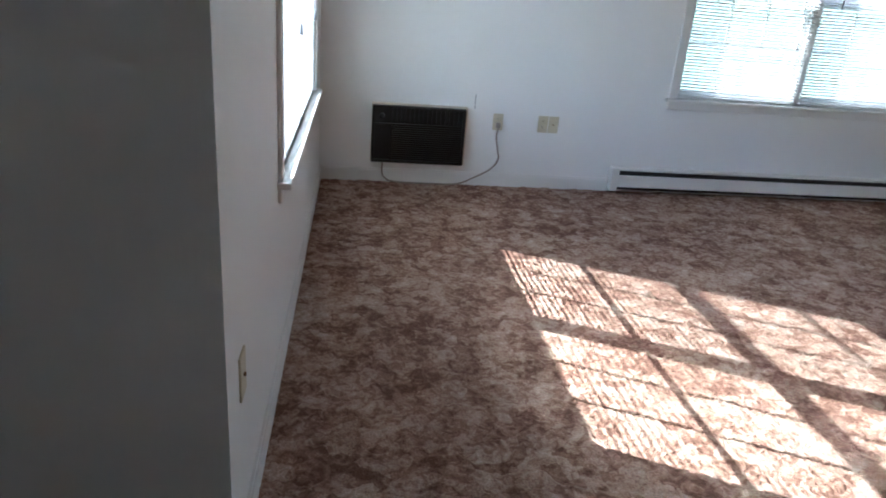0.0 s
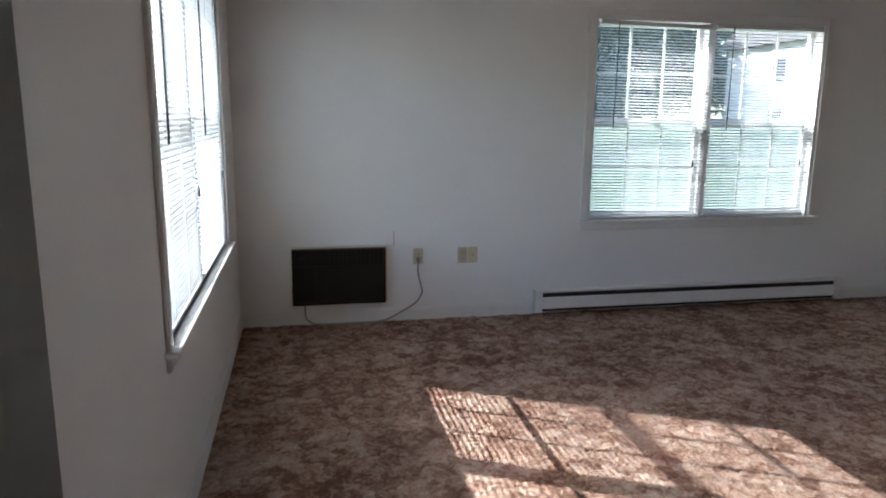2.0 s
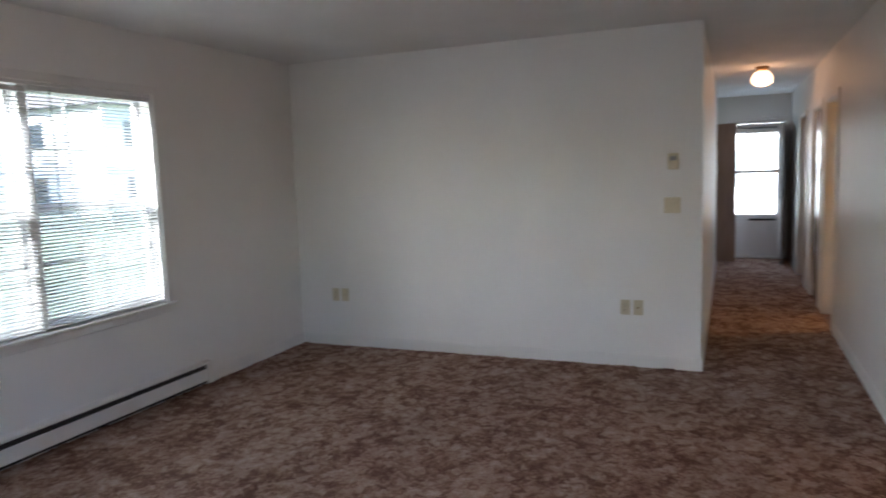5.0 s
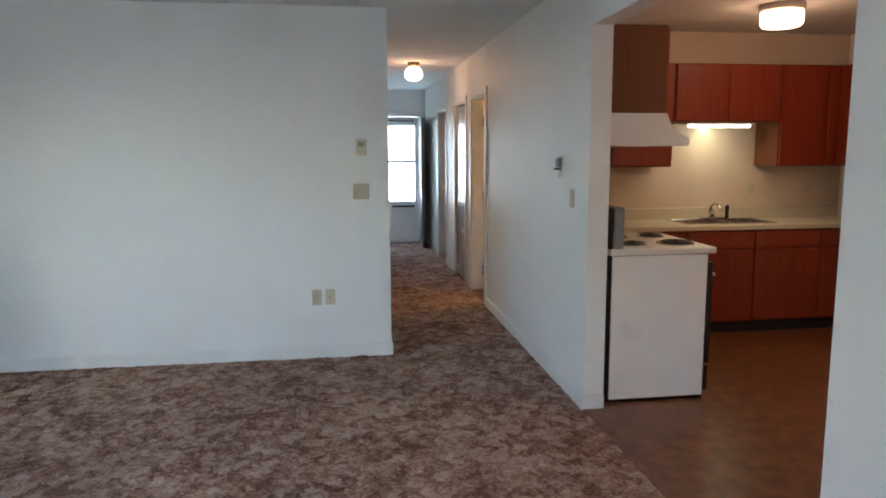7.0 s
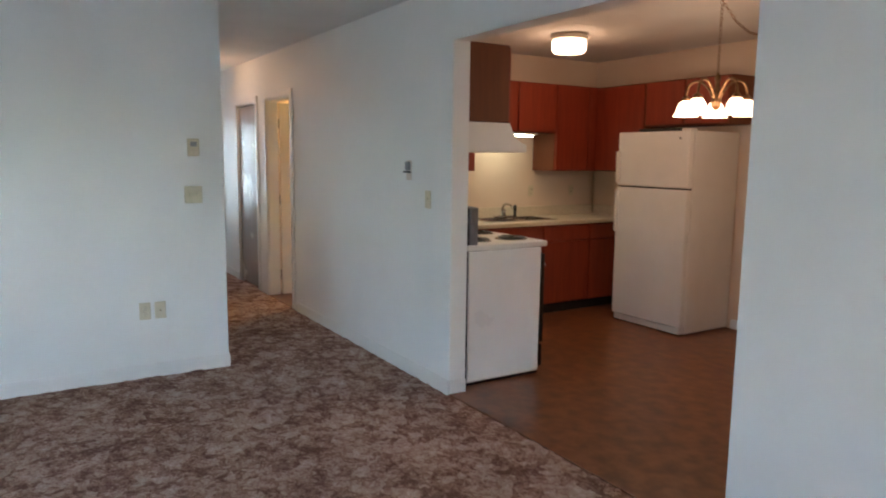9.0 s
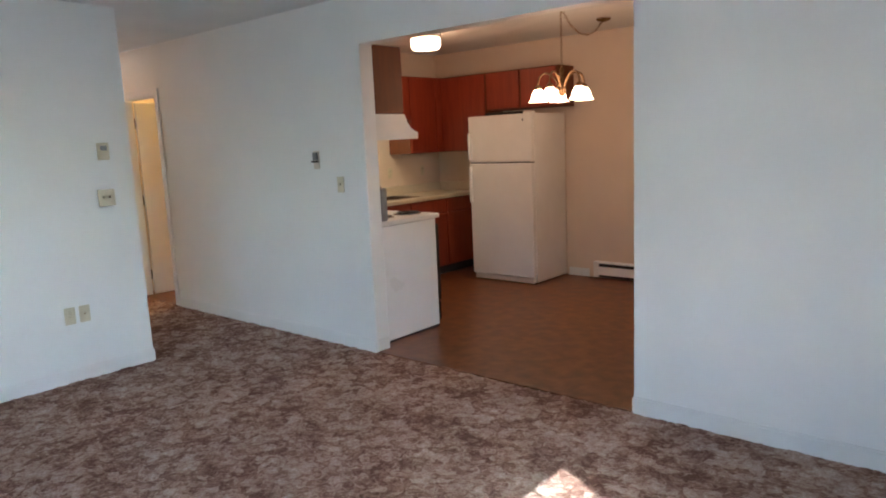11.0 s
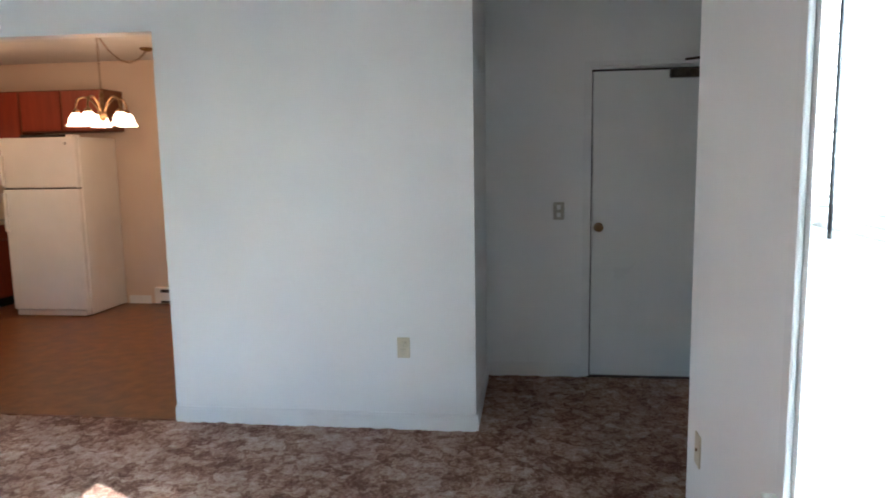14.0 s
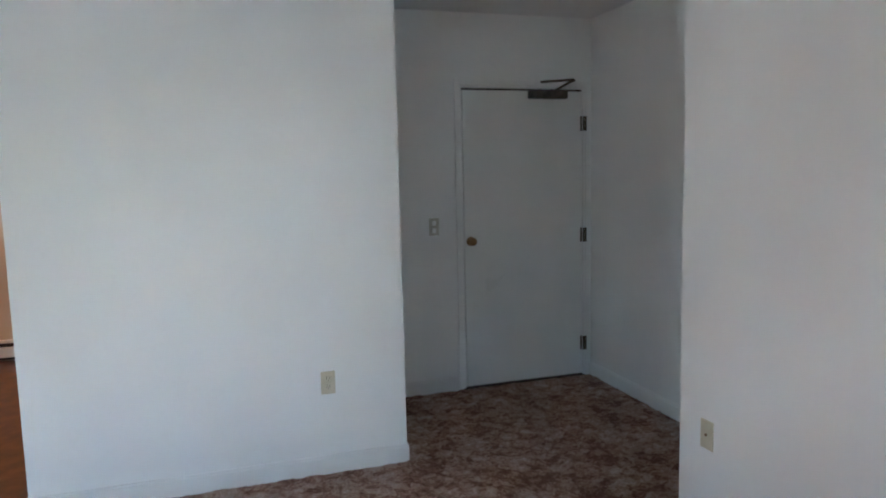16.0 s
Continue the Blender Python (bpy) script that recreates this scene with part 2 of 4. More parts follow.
def add_box(bm, x0, x1, y0, y1, z0, z1, bevel=0.0, seg=1):
    r = bmesh.ops.create_cube(bm, size=1.0)
    vs = r["verts"]
    for v in vs:
        v.co = Vector(((x0 + x1) / 2 + v.co.x * (x1 - x0), (y0 + y1) / 2 + v.co.y * (y1 - y0), (z0 + z1) / 2 + v.co.z * (z1 - z0)))
    if bevel:
        es = list({e for v in vs for e in v.link_edges})
        bmesh.ops.bevel(bm, geom=es, offset=bevel, segments=seg, affect="EDGES", profile=0.5)


def boxes(name, mat, items, parent=None, bevel=0.003, seg=1, m=None):
    bm = bmesh.new()
    for it in items:
        add_box(bm, *it, bevel=bevel, seg=seg)
    return finish(bm, name, mat, parent, m=m)


def lathe(name, mat, profile, parent=None, steps=24, m=None):
    """A turned shape about z from (radius, height) pairs."""
    bm = bmesh.new()
    rings = []
    for r, z in profile:
        rings.append([bm.verts.new((r * math.cos(2 * math.pi * k / steps), r * math.sin(2 * math.pi * k / steps), z)) for k in range(steps)])
    for a, b in zip(rings, rings[1:]):
        for k in range(steps):
            bm.faces.new((a[k], a[(k + 1) % steps], b[(k + 1) % steps], b[k]))
    bm.faces.new(rings[0][::-1])
    bm.faces.new(rings[-1])
    bmesh.ops.remove_doubles(bm, verts=bm.verts, dist=1e-5)
    return finish(bm, name, mat, parent, True, m)


def tube(name, mat, points, radius, parent=None, sides=8, smooth_steps=6):
    """A round cord or bar through the points, smoothed."""
    pts = [Vector(p) for p in points]
    path = []
    for i in range(len(pts) - 1):
        p0, p1, p2, p3 = pts[max(i - 1, 0)], pts[i], pts[i + 1], pts[min(i + 2, len(pts) - 1)]
        for k in range(smooth_steps):
            t = k / smooth_steps
            path.append(0.5 * (2 * p1 + (p2 - p0) * t + (2 * p0 - 5 * p1 + 4 * p2 - p3) * t * t + (3 * p1 - p0 - 3 * p2 + p3) * t ** 3))
    path.append(pts[-1])
    bm = bmesh.new()
    rings = []
    for i, p in enumerate(path):
        d = (path[min(i + 1, len(path) - 1)] - path[max(i - 1, 0)]).normalized()
        u = d.cross(Vector((0.31, 0.17, 0.93))).normalized()
        w = d.cross(u)
        rings.append([bm.verts.new(p + radius * (u * math.cos(2 * math.pi * k / sides) + w * math.sin(2 * math.pi * k / sides))) for k in range(sides)])
    for a, b in zip(rings, rings[1:]):
        for k in range(sides):
            bm.faces.new((a[k], a[(k + 1) % sides], b[(k + 1) % sides], b[k]))
    bm.faces.new(rings[0][::-1])
    bm.faces.new(rings[-1])
    return finish(bm, name, mat, parent, True)


def empty(name, at=(0, 0, 0)):
    ob = new(name)
    ob.location = at
    return ob


def wall(name, axis, c0, c1, a0, a1, z0, z1, holes=(), mat=None, label="white painted drywall wall"):
    """A wall that runs along x or y from a0 to a1, between c0 and c1 in thickness, with openings (a0, a1, z0, z1)."""
    if z0 == 0:
        z0 = -0.09
        holes = [(h[0], h[1], -0.09 if h[2] == 0 else h[2], h[3]) for h in holes]
    As = sorted({a0, a1, *[h[0] for h in holes], *[h[1] for h in holes]})
    Zs = sorted({z0, z1, *[h[2] for h in holes], *[h[3] for h in holes]})
    solid = {}
    for i in range(len(As) - 1):
        for j in range(len(Zs) - 1):
            ca, cz = (As[i] + As[i + 1]) / 2, (Zs[j] + Zs[j + 1]) / 2
            solid[i, j] = not any(h[0] < ca < h[1] and h[2] < cz < h[3] for h in holes)
    bm = bmesh.new()

    def P(a, c, z):
        return bm.verts.new((a, c, z) if axis == "x" else (c, a, z))

    for (i, j), s in solid.items():
        if not s:
            continue
        p, q, u, v = As[i], As[i + 1], Zs[j], Zs[j + 1]
        for c in (c0, c1):
            bm.faces.new([P(p, c, u), P(q, c, u), P(q, c, v), P(p, c, v)])
        for di, dj, e in ((-1, 0, ((p, u), (p, v))), (1, 0, ((q, u), (q, v))), (0, -1, ((p, u), (q, u))), (0, 1, ((p, v), (q, v)))):
            if not solid.get((i + di, j + dj), False):
                (m1, n1), (m2, n2) = e
                bm.faces.new([P(m1, c0, n1), P(m2, c0, n2), P(m2, c1, n2), P(m1, c1, n1)])
    bmesh.ops.remove_doubles(bm, verts=bm.verts, dist=1e-5)
    return tagged(finish(bm, name, mat or PAINT), label, "wall", kind="structure")


# ---- large structure ----
CEIL, T = 2.515, 0.12
YN, XE, XW, YD, XR = 4.5, 5.935, 0.0, -1.0, -0.775
WIN_N = (2.46, 4.30, 0.682, 2.11)
WIN_W = (2.065, 3.875, 0.69, 2.095)
wall("wall_north", "x", YN, YN + 0.16, -0.16, XE + T, 0, CEIL, [WIN_N])
wall("wall_west", "y", XW - 0.16, XW, 1.06, YN, 0, CEIL, [WIN_W])
wall("wall_entry_north", "x", 1.06, 1.18, XR - 0.16, XW - 0.16, 0, CEIL)
wall("wall_entry_west", "y", XR - 0.16, XR, YD - 0.16, 1.06, 0, CEIL)
wall("wall_entry_south", "x", YD - 0.16, YD, XR, 0.88, 0, CEIL, [(-0.723, 0.209, 0, 2.05)])
wall("wall_kitchen_west", "y", 0.88, 0.99, -3.28, -0.12, 0, CEIL)
wall("wall_south", "x", -T, 0.0, 0.88, 12.45, 0, CEIL, [(2.62, 4.625, 0, 2.19), (7.49, 8.23, 0, 2.06), (8.58, 9.32, 0, 2.06), (10.07, 10.82, 0, 2.06)])
wall("wall_east", "y", XE, XE + T, 1.16, YN, 0, CEIL)
wall("wall_hall_north", "x", 1.04, 1.16, XE, 12.45, 0, CEIL)
wall("wall_hall_end", "y", 12.45, 12.61, -T, 1.16, 0, CEIL, [(0.09, 0.90, 0, 2.12)])
wall("wall_kitchen_south", "x", -3.28, -3.12, 0.99, 6.75, 0, CEIL, mat=KITCHENPAINT, label="cream painted kitchen wall")
wall("wall_kitchen_east", "y", 6.63, 6.75, -3.12, -T, 0, CEIL, mat=KITCHENPAINT, label="cream painted kitchen wall")
wall("wall_bathroom_south", "x", -2.3, -2.2, 6.75, 8.9, 0, CEIL, mat=KITCHENPAINT, label="cream painted bathroom wall")
wall("wall_bathroom_east", "y", 8.38, 8.48, -2.2, -T, 0, CEIL, mat=KITCHENPAINT, label="cream painted bathroom wall")
wall("wall_back_room_south", "x", -2.3, -2.2, 8.9, 12.61, 0, CEIL)
wall("wall_back_room_east", "y", 12.45, 12.61, -2.2, -T, 0, CEIL)
boxes("ceiling", CEILING, [(-1.0, 12.7, -3.3, 4.7, CEIL, CEIL + 0.15)], bevel=0)
tagged(bpy.data.objects["ceiling"], "white textured drywall ceiling", "ceiling", kind="structure")


def sheet(name, mat, rects, z0, z1, label):
    ob = boxes(name, mat, [(a, b, c, d, z0, z1) for a, b, c, d in rects], bevel=0)
    return tagged(ob, label, "floor", kind="structure")


def tuft_height(x, y):
    """Depth of the carpet's surface below its crest: domed shells of pile with carved edges."""
    def hashed(i, j, k):
        v = np.sin(i * 127.1 + j * 311.7 + k * 74.7) * 43758.5453
        return v - np.floor(v)

    wx = x + 0.016 * np.sin(y * 41.0 + 2.0 * np.sin(x * 17.0)) + 0.012 * np.sin(y * 97.0 + x * 31.0)
    wy = y + 0.016 * np.sin(x * 37.0 + 2.0 * np.sin(y * 19.0)) + 0.012 * np.sin(x * 89.0 - y * 27.0)
    size = 0.078
    u, v = wx / size, wy / size
    iu, iv = np.floor(u), np.floor(v)
    f1, f2, lift = np.full(x.shape, 9.0), np.full(x.shape, 9.0), np.zeros(x.shape)
    for di in (-1, 0, 1):
        for dj in (-1, 0, 1):
            ci, cj = iu + di, iv + dj
            d = np.hypot(ci + hashed(ci, cj, 1) - u, cj + hashed(ci, cj, 2) - v)
            near = d < f1
            f2 = np.where(near, f1, np.minimum(f2, d))
            lift = np.where(near, hashed(ci, cj, 3), lift)
            f1 = np.where(near, d, f1)
    edge = np.clip((f2 - f1) / 0.45, 0.0, 1.0)
    return -0.013 + 0.0075 * (edge * (2.0 - edge)) * (0.45 + 0.55 * lift) + 0.003 * lift + 0.0015 * hashed(np.round(x / 0.013), np.round(y / 0.013), 5)


def carpet_sheet(rects, step):
    vs, fs, base = [], [], 0
    for x0, x1, y0, y1 in rects:
        nx, ny = max(2, int(round((x1 - x0) / step))) + 1, max(2, int(round((y1 - y0) / step))) + 1
        X, Y = np.meshgrid(np.linspace(x0, x1, nx), np.linspace(y0, y1, ny), indexing="ij")
        Z = tuft_height(X, Y)
        vs.append(np.stack([X, Y, Z], -1).reshape(-1, 3))
        k = base + np.arange(nx * ny).reshape(nx, ny)
        fs.append(np.stack([k[:-1, :-1], k[1:, :-1], k[1:, 1:], k[:-1, 1:]], -1).reshape(-1, 4))
        base += nx * ny
    me = bpy.data.meshes.new("floor")
    me.from_pydata(np.concatenate(vs).tolist(), [], np.concatenate(fs).tolist())
    me.polygons.foreach_set("use_smooth", [True] * len(me.polygons))
    me.materials.append(CARPET)
    return tagged(new("floor", me), "worn brown mottled sculpted carpet", "floor", kind="structure")


CARPETED = [(-0.775, 0.88, -1.0, 0.0), (-0.775, 0.0, 0.0, 1.06), (0.0, XE, 0.0, YN), (XE, 12.45, 0.0, 1.04), (8.48, 12.45, -2.2, -0.0)]
carpet_sheet(CARPETED, 0.0135)
sheet("floor_underlay", CONCRETE, CARPETED, -0.08, -0.02, "grey concrete slab under the carpet")
sheet("floor_kitchen", LINO, [(0.99, 6.63, -3.12, -0.0)], -0.06, -0.0005, "brown mottled sheet vinyl kitchen floor")
sheet("floor_bathroom", LINO, [(6.75, 8.38, -2.2, -0.001)], -0.06, -0.0005, "brown sheet vinyl bathroom floor")


def baseboard(name, axis, face, out, a0, a1, h=0.085):
    """A skirting board on a wall's face; out is the side that it stands proud of."""
    c0, c1 = sorted((face, face + out * 0.012))
    b = bmesh.new()
    if axis == "x":
        add_box(b, a0, a1, c0, c1, -0.012, h - 0.012)
        add_box(b, a0, a1, *sorted((face, face + out * 0.007)), h - 0.012, h)
    else:
        add_box(b, c0, c1, a0, a1, -0.012, h - 0.012)
        add_box(b, *sorted((face, face + out * 0.007)), a0, a1, h - 0.012, h)
    return tagged(finish(b, name, TRIM), "white painted wooden baseboard", "baseboard", kind="structure")


for k, row in enumerate((("x", YN, -1, 0.012, 2.06), ("x", YN, -1, 4.63, XE), ("y", XE, -1, 1.04, YN - 0.012), ("y", XW, 1, 1.06, YN), ("x", 0.0, 1, 0.88, 2.62),
                         ("x", 0.0, 1, 4.625, 7.42), ("x", 0.0, 1, 9.39, 10.0), ("x", 0.0, 1, 10.89, 12.4), ("x", 1.04, -1, XE, 12.4), ("x", YD, 1, 0.25, 0.88), ("y", 0.88, -1, -1.0, 0.0),
                         ("y", XR, 1, -1.0, 1.06), ("x", 1.06, -1, XR, 0.0), ("x", -3.12, 1, 4.58, 4.82), ("y", 4.625, -1, -0.12, 0.0), ("y", 2.62, 1, -0.12, 0.0))):
    baseboard("baseboard_%d" % (k + 1), *row)


# ---- windows and blinds ----
def window(name, m, w, z0, z1, screens=False):
    """A twin double-hung window. Local x along the wall from 0 to w, local y outwards from the wall's inner face."""
    root = empty(name)
    root.matrix_basis = m
    tagged(root, "white twin double-hung window with grilles and painted casing", "window", kind="structure")
    cw, mid = 0.052, w / 2
    boxes("casing", TRIM, [(-cw, 0.0, -0.016, 0.0, z0, z1 + cw), (w, w + cw, -0.016, 0.0, z0, z1 + cw), (0.0, w, -0.016, 0.0, z1, z1 + cw), (-cw, w + cw, -0.014, 0.0, z0 - 0.075, z0 - 0.022)], root, 0.004)
    boxes("sill", TRIM, [(-cw - 0.02, w + cw + 0.02, -0.045, 0.05, z0 - 0.022, z0)], root, 0.005, 2)
    boxes("frame", VINYL, [(0.0, 0.02, 0.0, 0.15, z0, z1), (w - 0.02, w, 0.0, 0.15, z0, z1), (0.02, w - 0.02, 0.0, 0.15, z1 - 0.02, z1), (0.02, w - 0.02, 0.05, 0.15, z0, z0 + 0.02),
                           (mid - 0.03, mid + 0.03, 0.028, 0.15, z0 + 0.02, z1 - 0.02)], root, 0.002)
    zm = (z0 + z1) / 2
    for a, b in ((0.02, mid - 0.03), (mid + 0.03, w - 0.02)):
        for lo, hi, d in ((z0 + 0.02, zm + 0.018, 0.062), (zm - 0.018, z1 - 0.02, 0.100)):
            s = 0.034
            sash = boxes("sash", VINYL, [(a, a + s, d, d + 0.034, lo, hi), (b - s, b, d, d + 0.034, lo, hi), (a + s, b - s, d, d + 0.034, lo, lo + s), (a + s, b - s, d, d + 0.034, hi - s, hi)], root, 0.003)
            pane = boxes("pane", GLASS, [(a + s, b - s, d + 0.015, d + 0.019, lo + s, hi - s)], root, 0)
            pane.visible_shadow = False
            bars = []
            for k in (1, 2):
                x = a + s + (b - a - 2 * s) * k / 3
                bars.append((x - 0.009, x + 0.009, d + 0.004, d + 0.013, lo + s, hi - s))
            zz = (lo + hi) / 2
            xs = [a + s] + [a + s + (b - a - 2 * s) * k / 3 for k in (1, 2)] + [b - s]
            for k in range(3):
                bars.append((xs[k] + (0.009 if k else 0), xs[k + 1] - (0.009 if k < 2 else 0), d + 0.004, d + 0.013, zz - 0.009, zz + 0.009))
            boxes("muntin", VINYL, bars, root, 0.002)
        if screens:
            boxes("screen_frame", VINYL, [(a, a + 0.018, 0.112, 0.124, z0 + 0.02, zm - 0.019), (b - 0.018, b, 0.112, 0.124, z0 + 0.02, zm - 0.019), (a + 0.018, b - 0.018, 0.112, 0.124, z0 + 0.02, z0 + 0.038), (a + 0.018, b - 0.018, 0.112, 0.124, zm - 0.037, zm - 0.019)], root, 0.002)
            boxes("insect_screen", SCREEN, [(a + 0.016, b - 0.016, 0.1175, 0.1180, z0 + 0.036, zm - 0.035)], root, 0)
        boxes("sash_lock", VINYL, [((a + b) / 2 - 0.03, (a + b) / 2 + 0.03, 0.05, 0.066, zm + 0.019, zm + 0.03)], root, 0.003)
    return root


def slat_mesh(length, depth):
    bm = bmesh.new()
    n = 4
    up, dn = [], []
    for k in range(n + 1):
        u = -0.5 + k / n
        y, z = u * depth, 0.0022 * (1 - 4 * u * u)
        up.append([bm.verts.new((x, y, z + 0.0004)) for x in (0, length)])
        dn.append([bm.verts.new((x, y, z - 0.0004)) for x in (0, length)])
    for k in range(n):
        bm.faces.new((up[k][0], up[k][1], up[k + 1][1], up[k + 1][0]))
        bm.faces.new((dn[k][0], dn[k + 1][0], dn[k + 1][1], dn[k][1]))
    bm.faces.new((up[0][0], dn[0][0], dn[0][1], up[0][1]))
    bm.faces.new((up[n][0], up[n][1], dn[n][1], dn[n][0]))
    me = bpy.data.meshes.new("slat")
    bmesh.ops.recalc_face_normals(bm, faces=bm.faces)
    bm.to_mesh(me)
    bm.free()
    me.materials.append(SLAT)
    return me


def blind(m, length, z0, z1, tilt):
    """A venetian blind, local x along it, y = 0 in its middle, from z0 to z1."""
    root = empty("venetian_blind")
    root.matrix_basis = m
    tagged(root, "white vinyl venetian blind lowered with its slats open", "blind", "blinds in the windows")
    boxes("headrail", RAIL, [(0.0, length, -0.016, 0.016, z1 - 0.03, z1)], root, 0.003)
    boxes("bottom_rail", RAIL, [(0.002, length - 0.002, -0.013, 0.013, z0, z0 + 0.014)], root, 0.004)
    me = slat_mesh(length - 0.004, 0.025)
    n = int((z1 - z0 - 0.06) / 0.021)
    for k in range(n):
        s = new("slat", me)
        s.parent = root
        s.matrix_basis = pose(0.002, 0, z0 + 0.03 + k * 0.021, tilt + random.uniform(-2.0, 2.0), 0, random.uniform(-0.08, 0.08))
    for x in (0.12, length / 2, length - 0.12):
        tube("ladder_cord", SLAT, [(x, -0.0135, z0 + 0.01), (x, -0.0135, z1 - 0.02)], 0.0011, root, 5, 1)
    tube("wand", DARKPLASTIC, [(0.13, -0.024, z1 - 0.02), (0.132, -0.026, z1 - 0.35), (0.13, -0.026, z1 - 0.75)], 0.0042, root, 6, 2)
    tube("lift_cord", SLAT, [(length - 0.10, -0.02, z1 - 0.03), (length - 0.10, -0.022, z0 + 0.42)], 0.0013, root, 5, 1)
    lathe("tassel", GREYPLASTIC, [(0.002, 0.05), (0.006, 0.03), (0.007, 0.0), (0.001, -0.002)], root, 8, pose(length - 0.10, -0.022, z0 + 0.38))
    return root


window("window_1", pose(WIN_N[0], YN, 0), WIN_N[1] - WIN_N[0], WIN_N[2], WIN_N[3], True)
window("window_2", pose(XW, WIN_W[0], 0, 0, 0, 90), WIN_W[1] - WIN_W[0], WIN_W[2], WIN_W[3])
for win, m0, tilts in ((WIN_N, pose(0, YN + 0.012, 0), (22, 22)), (WIN_W, pose(XW - 0.012, 0, 0, 0, 0, 90), (25, 15))):
    w = win[1] - win[0]
    north = win is WIN_N
    for off, length, tilt in ((0.015 if north else 0.023, w / 2 - (0.0375 if north else 0.0575), tilts[0]), (w / 2 + 0.014, w / 2 - 0.038, tilts[1])):
        base = m0 @ pose(win[0] + off, 0, 0)
        if north and off < 0.1:
            base = base @ pose(0, 0, 0, 0, 0.75, 0)
        blind(base, length, win[2] + 0.012, win[3] - 0.022, tilt)


# ---- living room things ----
def plate(m, kind, label):
    """A wall plate; local x along the wall, y out of the wall towards the room, z up, middle at the origin."""
    root = empty("wall_plate")
    root.matrix_basis = m
    tagged(root, label, "outlet" if kind in ("duplex", "jack") else "light switch", "wall plates")
    w = 0.115 if kind == "double" else 0.070
    boxes("cover", SWITCHGREY if kind == "stack" else IVORY, [(-w / 2, w / 2, 0.0, 0.006, -0.0575, 0.0575)], root, 0.003, 2)
    if kind == "duplex":
        for z in (-0.021, 0.021):
            boxes("socket", IVORY, [(-0.016, 0.016, 0.004, 0.0085, z - 0.014, z + 0.014)], root, 0.004, 2)
            boxes("slot", DARK, [(-0.0085, -0.006, 0.006, 0.009, z - 0.002, z + 0.008), (0.006, 0.0085, 0.006, 0.009, z - 0.002, z + 0.008), (-0.002, 0.002, 0.006, 0.009, z - 0.010, z - 0.006)], root, 0)
    elif kind == "stack":
        for z in (-0.025, 0.025):
            boxes("button", TRIM, [(-0.013, 0.013, 0.004, 0.011, z - 0.016, z + 0.016)], root, 0.003, 2)
    elif kind == "jack":
        lathe("socket", BRASS, [(0.005, 0.0), (0.005, 0.006), (0.002, 0.007)], root, 12, pose(0, 0.005, 0, -90))
    else:
        for x in ((-0.023, 0.023) if kind == "double" else (0.0,)):
            boxes("toggle", IVORY, [(x - 0.005, x + 0.005, 0.004, 0.016, -0.004, 0.014)], root, 0.002)
    return root


def on_north(x, z):
    return pose(x, YN, z, 0, 0, 180)


def on_east(y, z):
    return pose(XE, y, z, 0, 0, 90)


def on_south(x, z):
    return pose(x, 0.0, z)


plate(on_north(1.215, 0.45), "duplex", "ivory duplex outlet with a grey plug in it")
plate(on_north(1.535, 0.45), "duplex", "ivory duplex outlet on the white wall")
plate(on_north(1.610, 0.45), "jack", "ivory cable jack plate on the white wall")
plate(on_east(4.13, 0.455), "duplex", "ivory duplex outlet on the white wall")
plate(on_east(4.036, 0.455), "jack", "ivory cable jack plate on the white wall")
plate(on_east(1.583, 0.45), "duplex", "ivory duplex outlet on the white wall")
plate(on_east(1.487, 0.45), "jack", "ivory phone jack plate on the white wall")
plate(on_east(1.245, 1.222), "double", "ivory double light switch on the white wall")
plate(on_south(4.905, 1.222), "single", "ivory light switch beside the kitchen opening")
plate(on_south(1.275, 0.458), "duplex", "ivory duplex outlet on the white wall")
plate(pose(XW, 1.228, 0.46, 0, 0, -90), "jack", "ivory blank plate on the white wall")
plate(pose(0.40, YD, 1.125), "stack", "grey switch plate with two pale buttons beside the entry door")

th = empty("thermostat")
th.matrix_basis = on_east(1.238, 1.54)
tagged(th, "ivory rectangular wall thermostat with a dial", "thermostat")
boxes("body", IVORY, [(-0.037, 0.037, 0.0, 0.028, -0.058, 0.058)], th, 0.005, 2)
boxes("window", GREYPLASTIC, [(-0.022, 0.022, 0.026, 0.030, 0.006, 0.038)], th, 0.001)
boxes("grille", SLEEVE, [(-0.026, 0.026, 0.027, 0.030, z, z + 0.004) for z in (-0.045, -0.035, -0.025, -0.015)], th, 0.001)

hook = empty("phone_hook")
hook.matrix_basis = on_south(5.16, 1.40)
tagged(hook, "grey wall phone mounting plate with a dark hook", "wall mount")
boxes("plate", SLEEVE, [(-0.034, 0.034, 0.0, 0.005, -0.062, 0.072)], hook, 0.003, 2)
boxes("jack", GREYPLASTIC, [(-0.022, 0.022, 0.005, 0.024, 0.004, 0.062)], hook, 0.004, 2)
boxes("hook", DARK, [(-0.03, 0.03, 0.005, 0.034, -0.012, 0.0)], hook, 0.003)

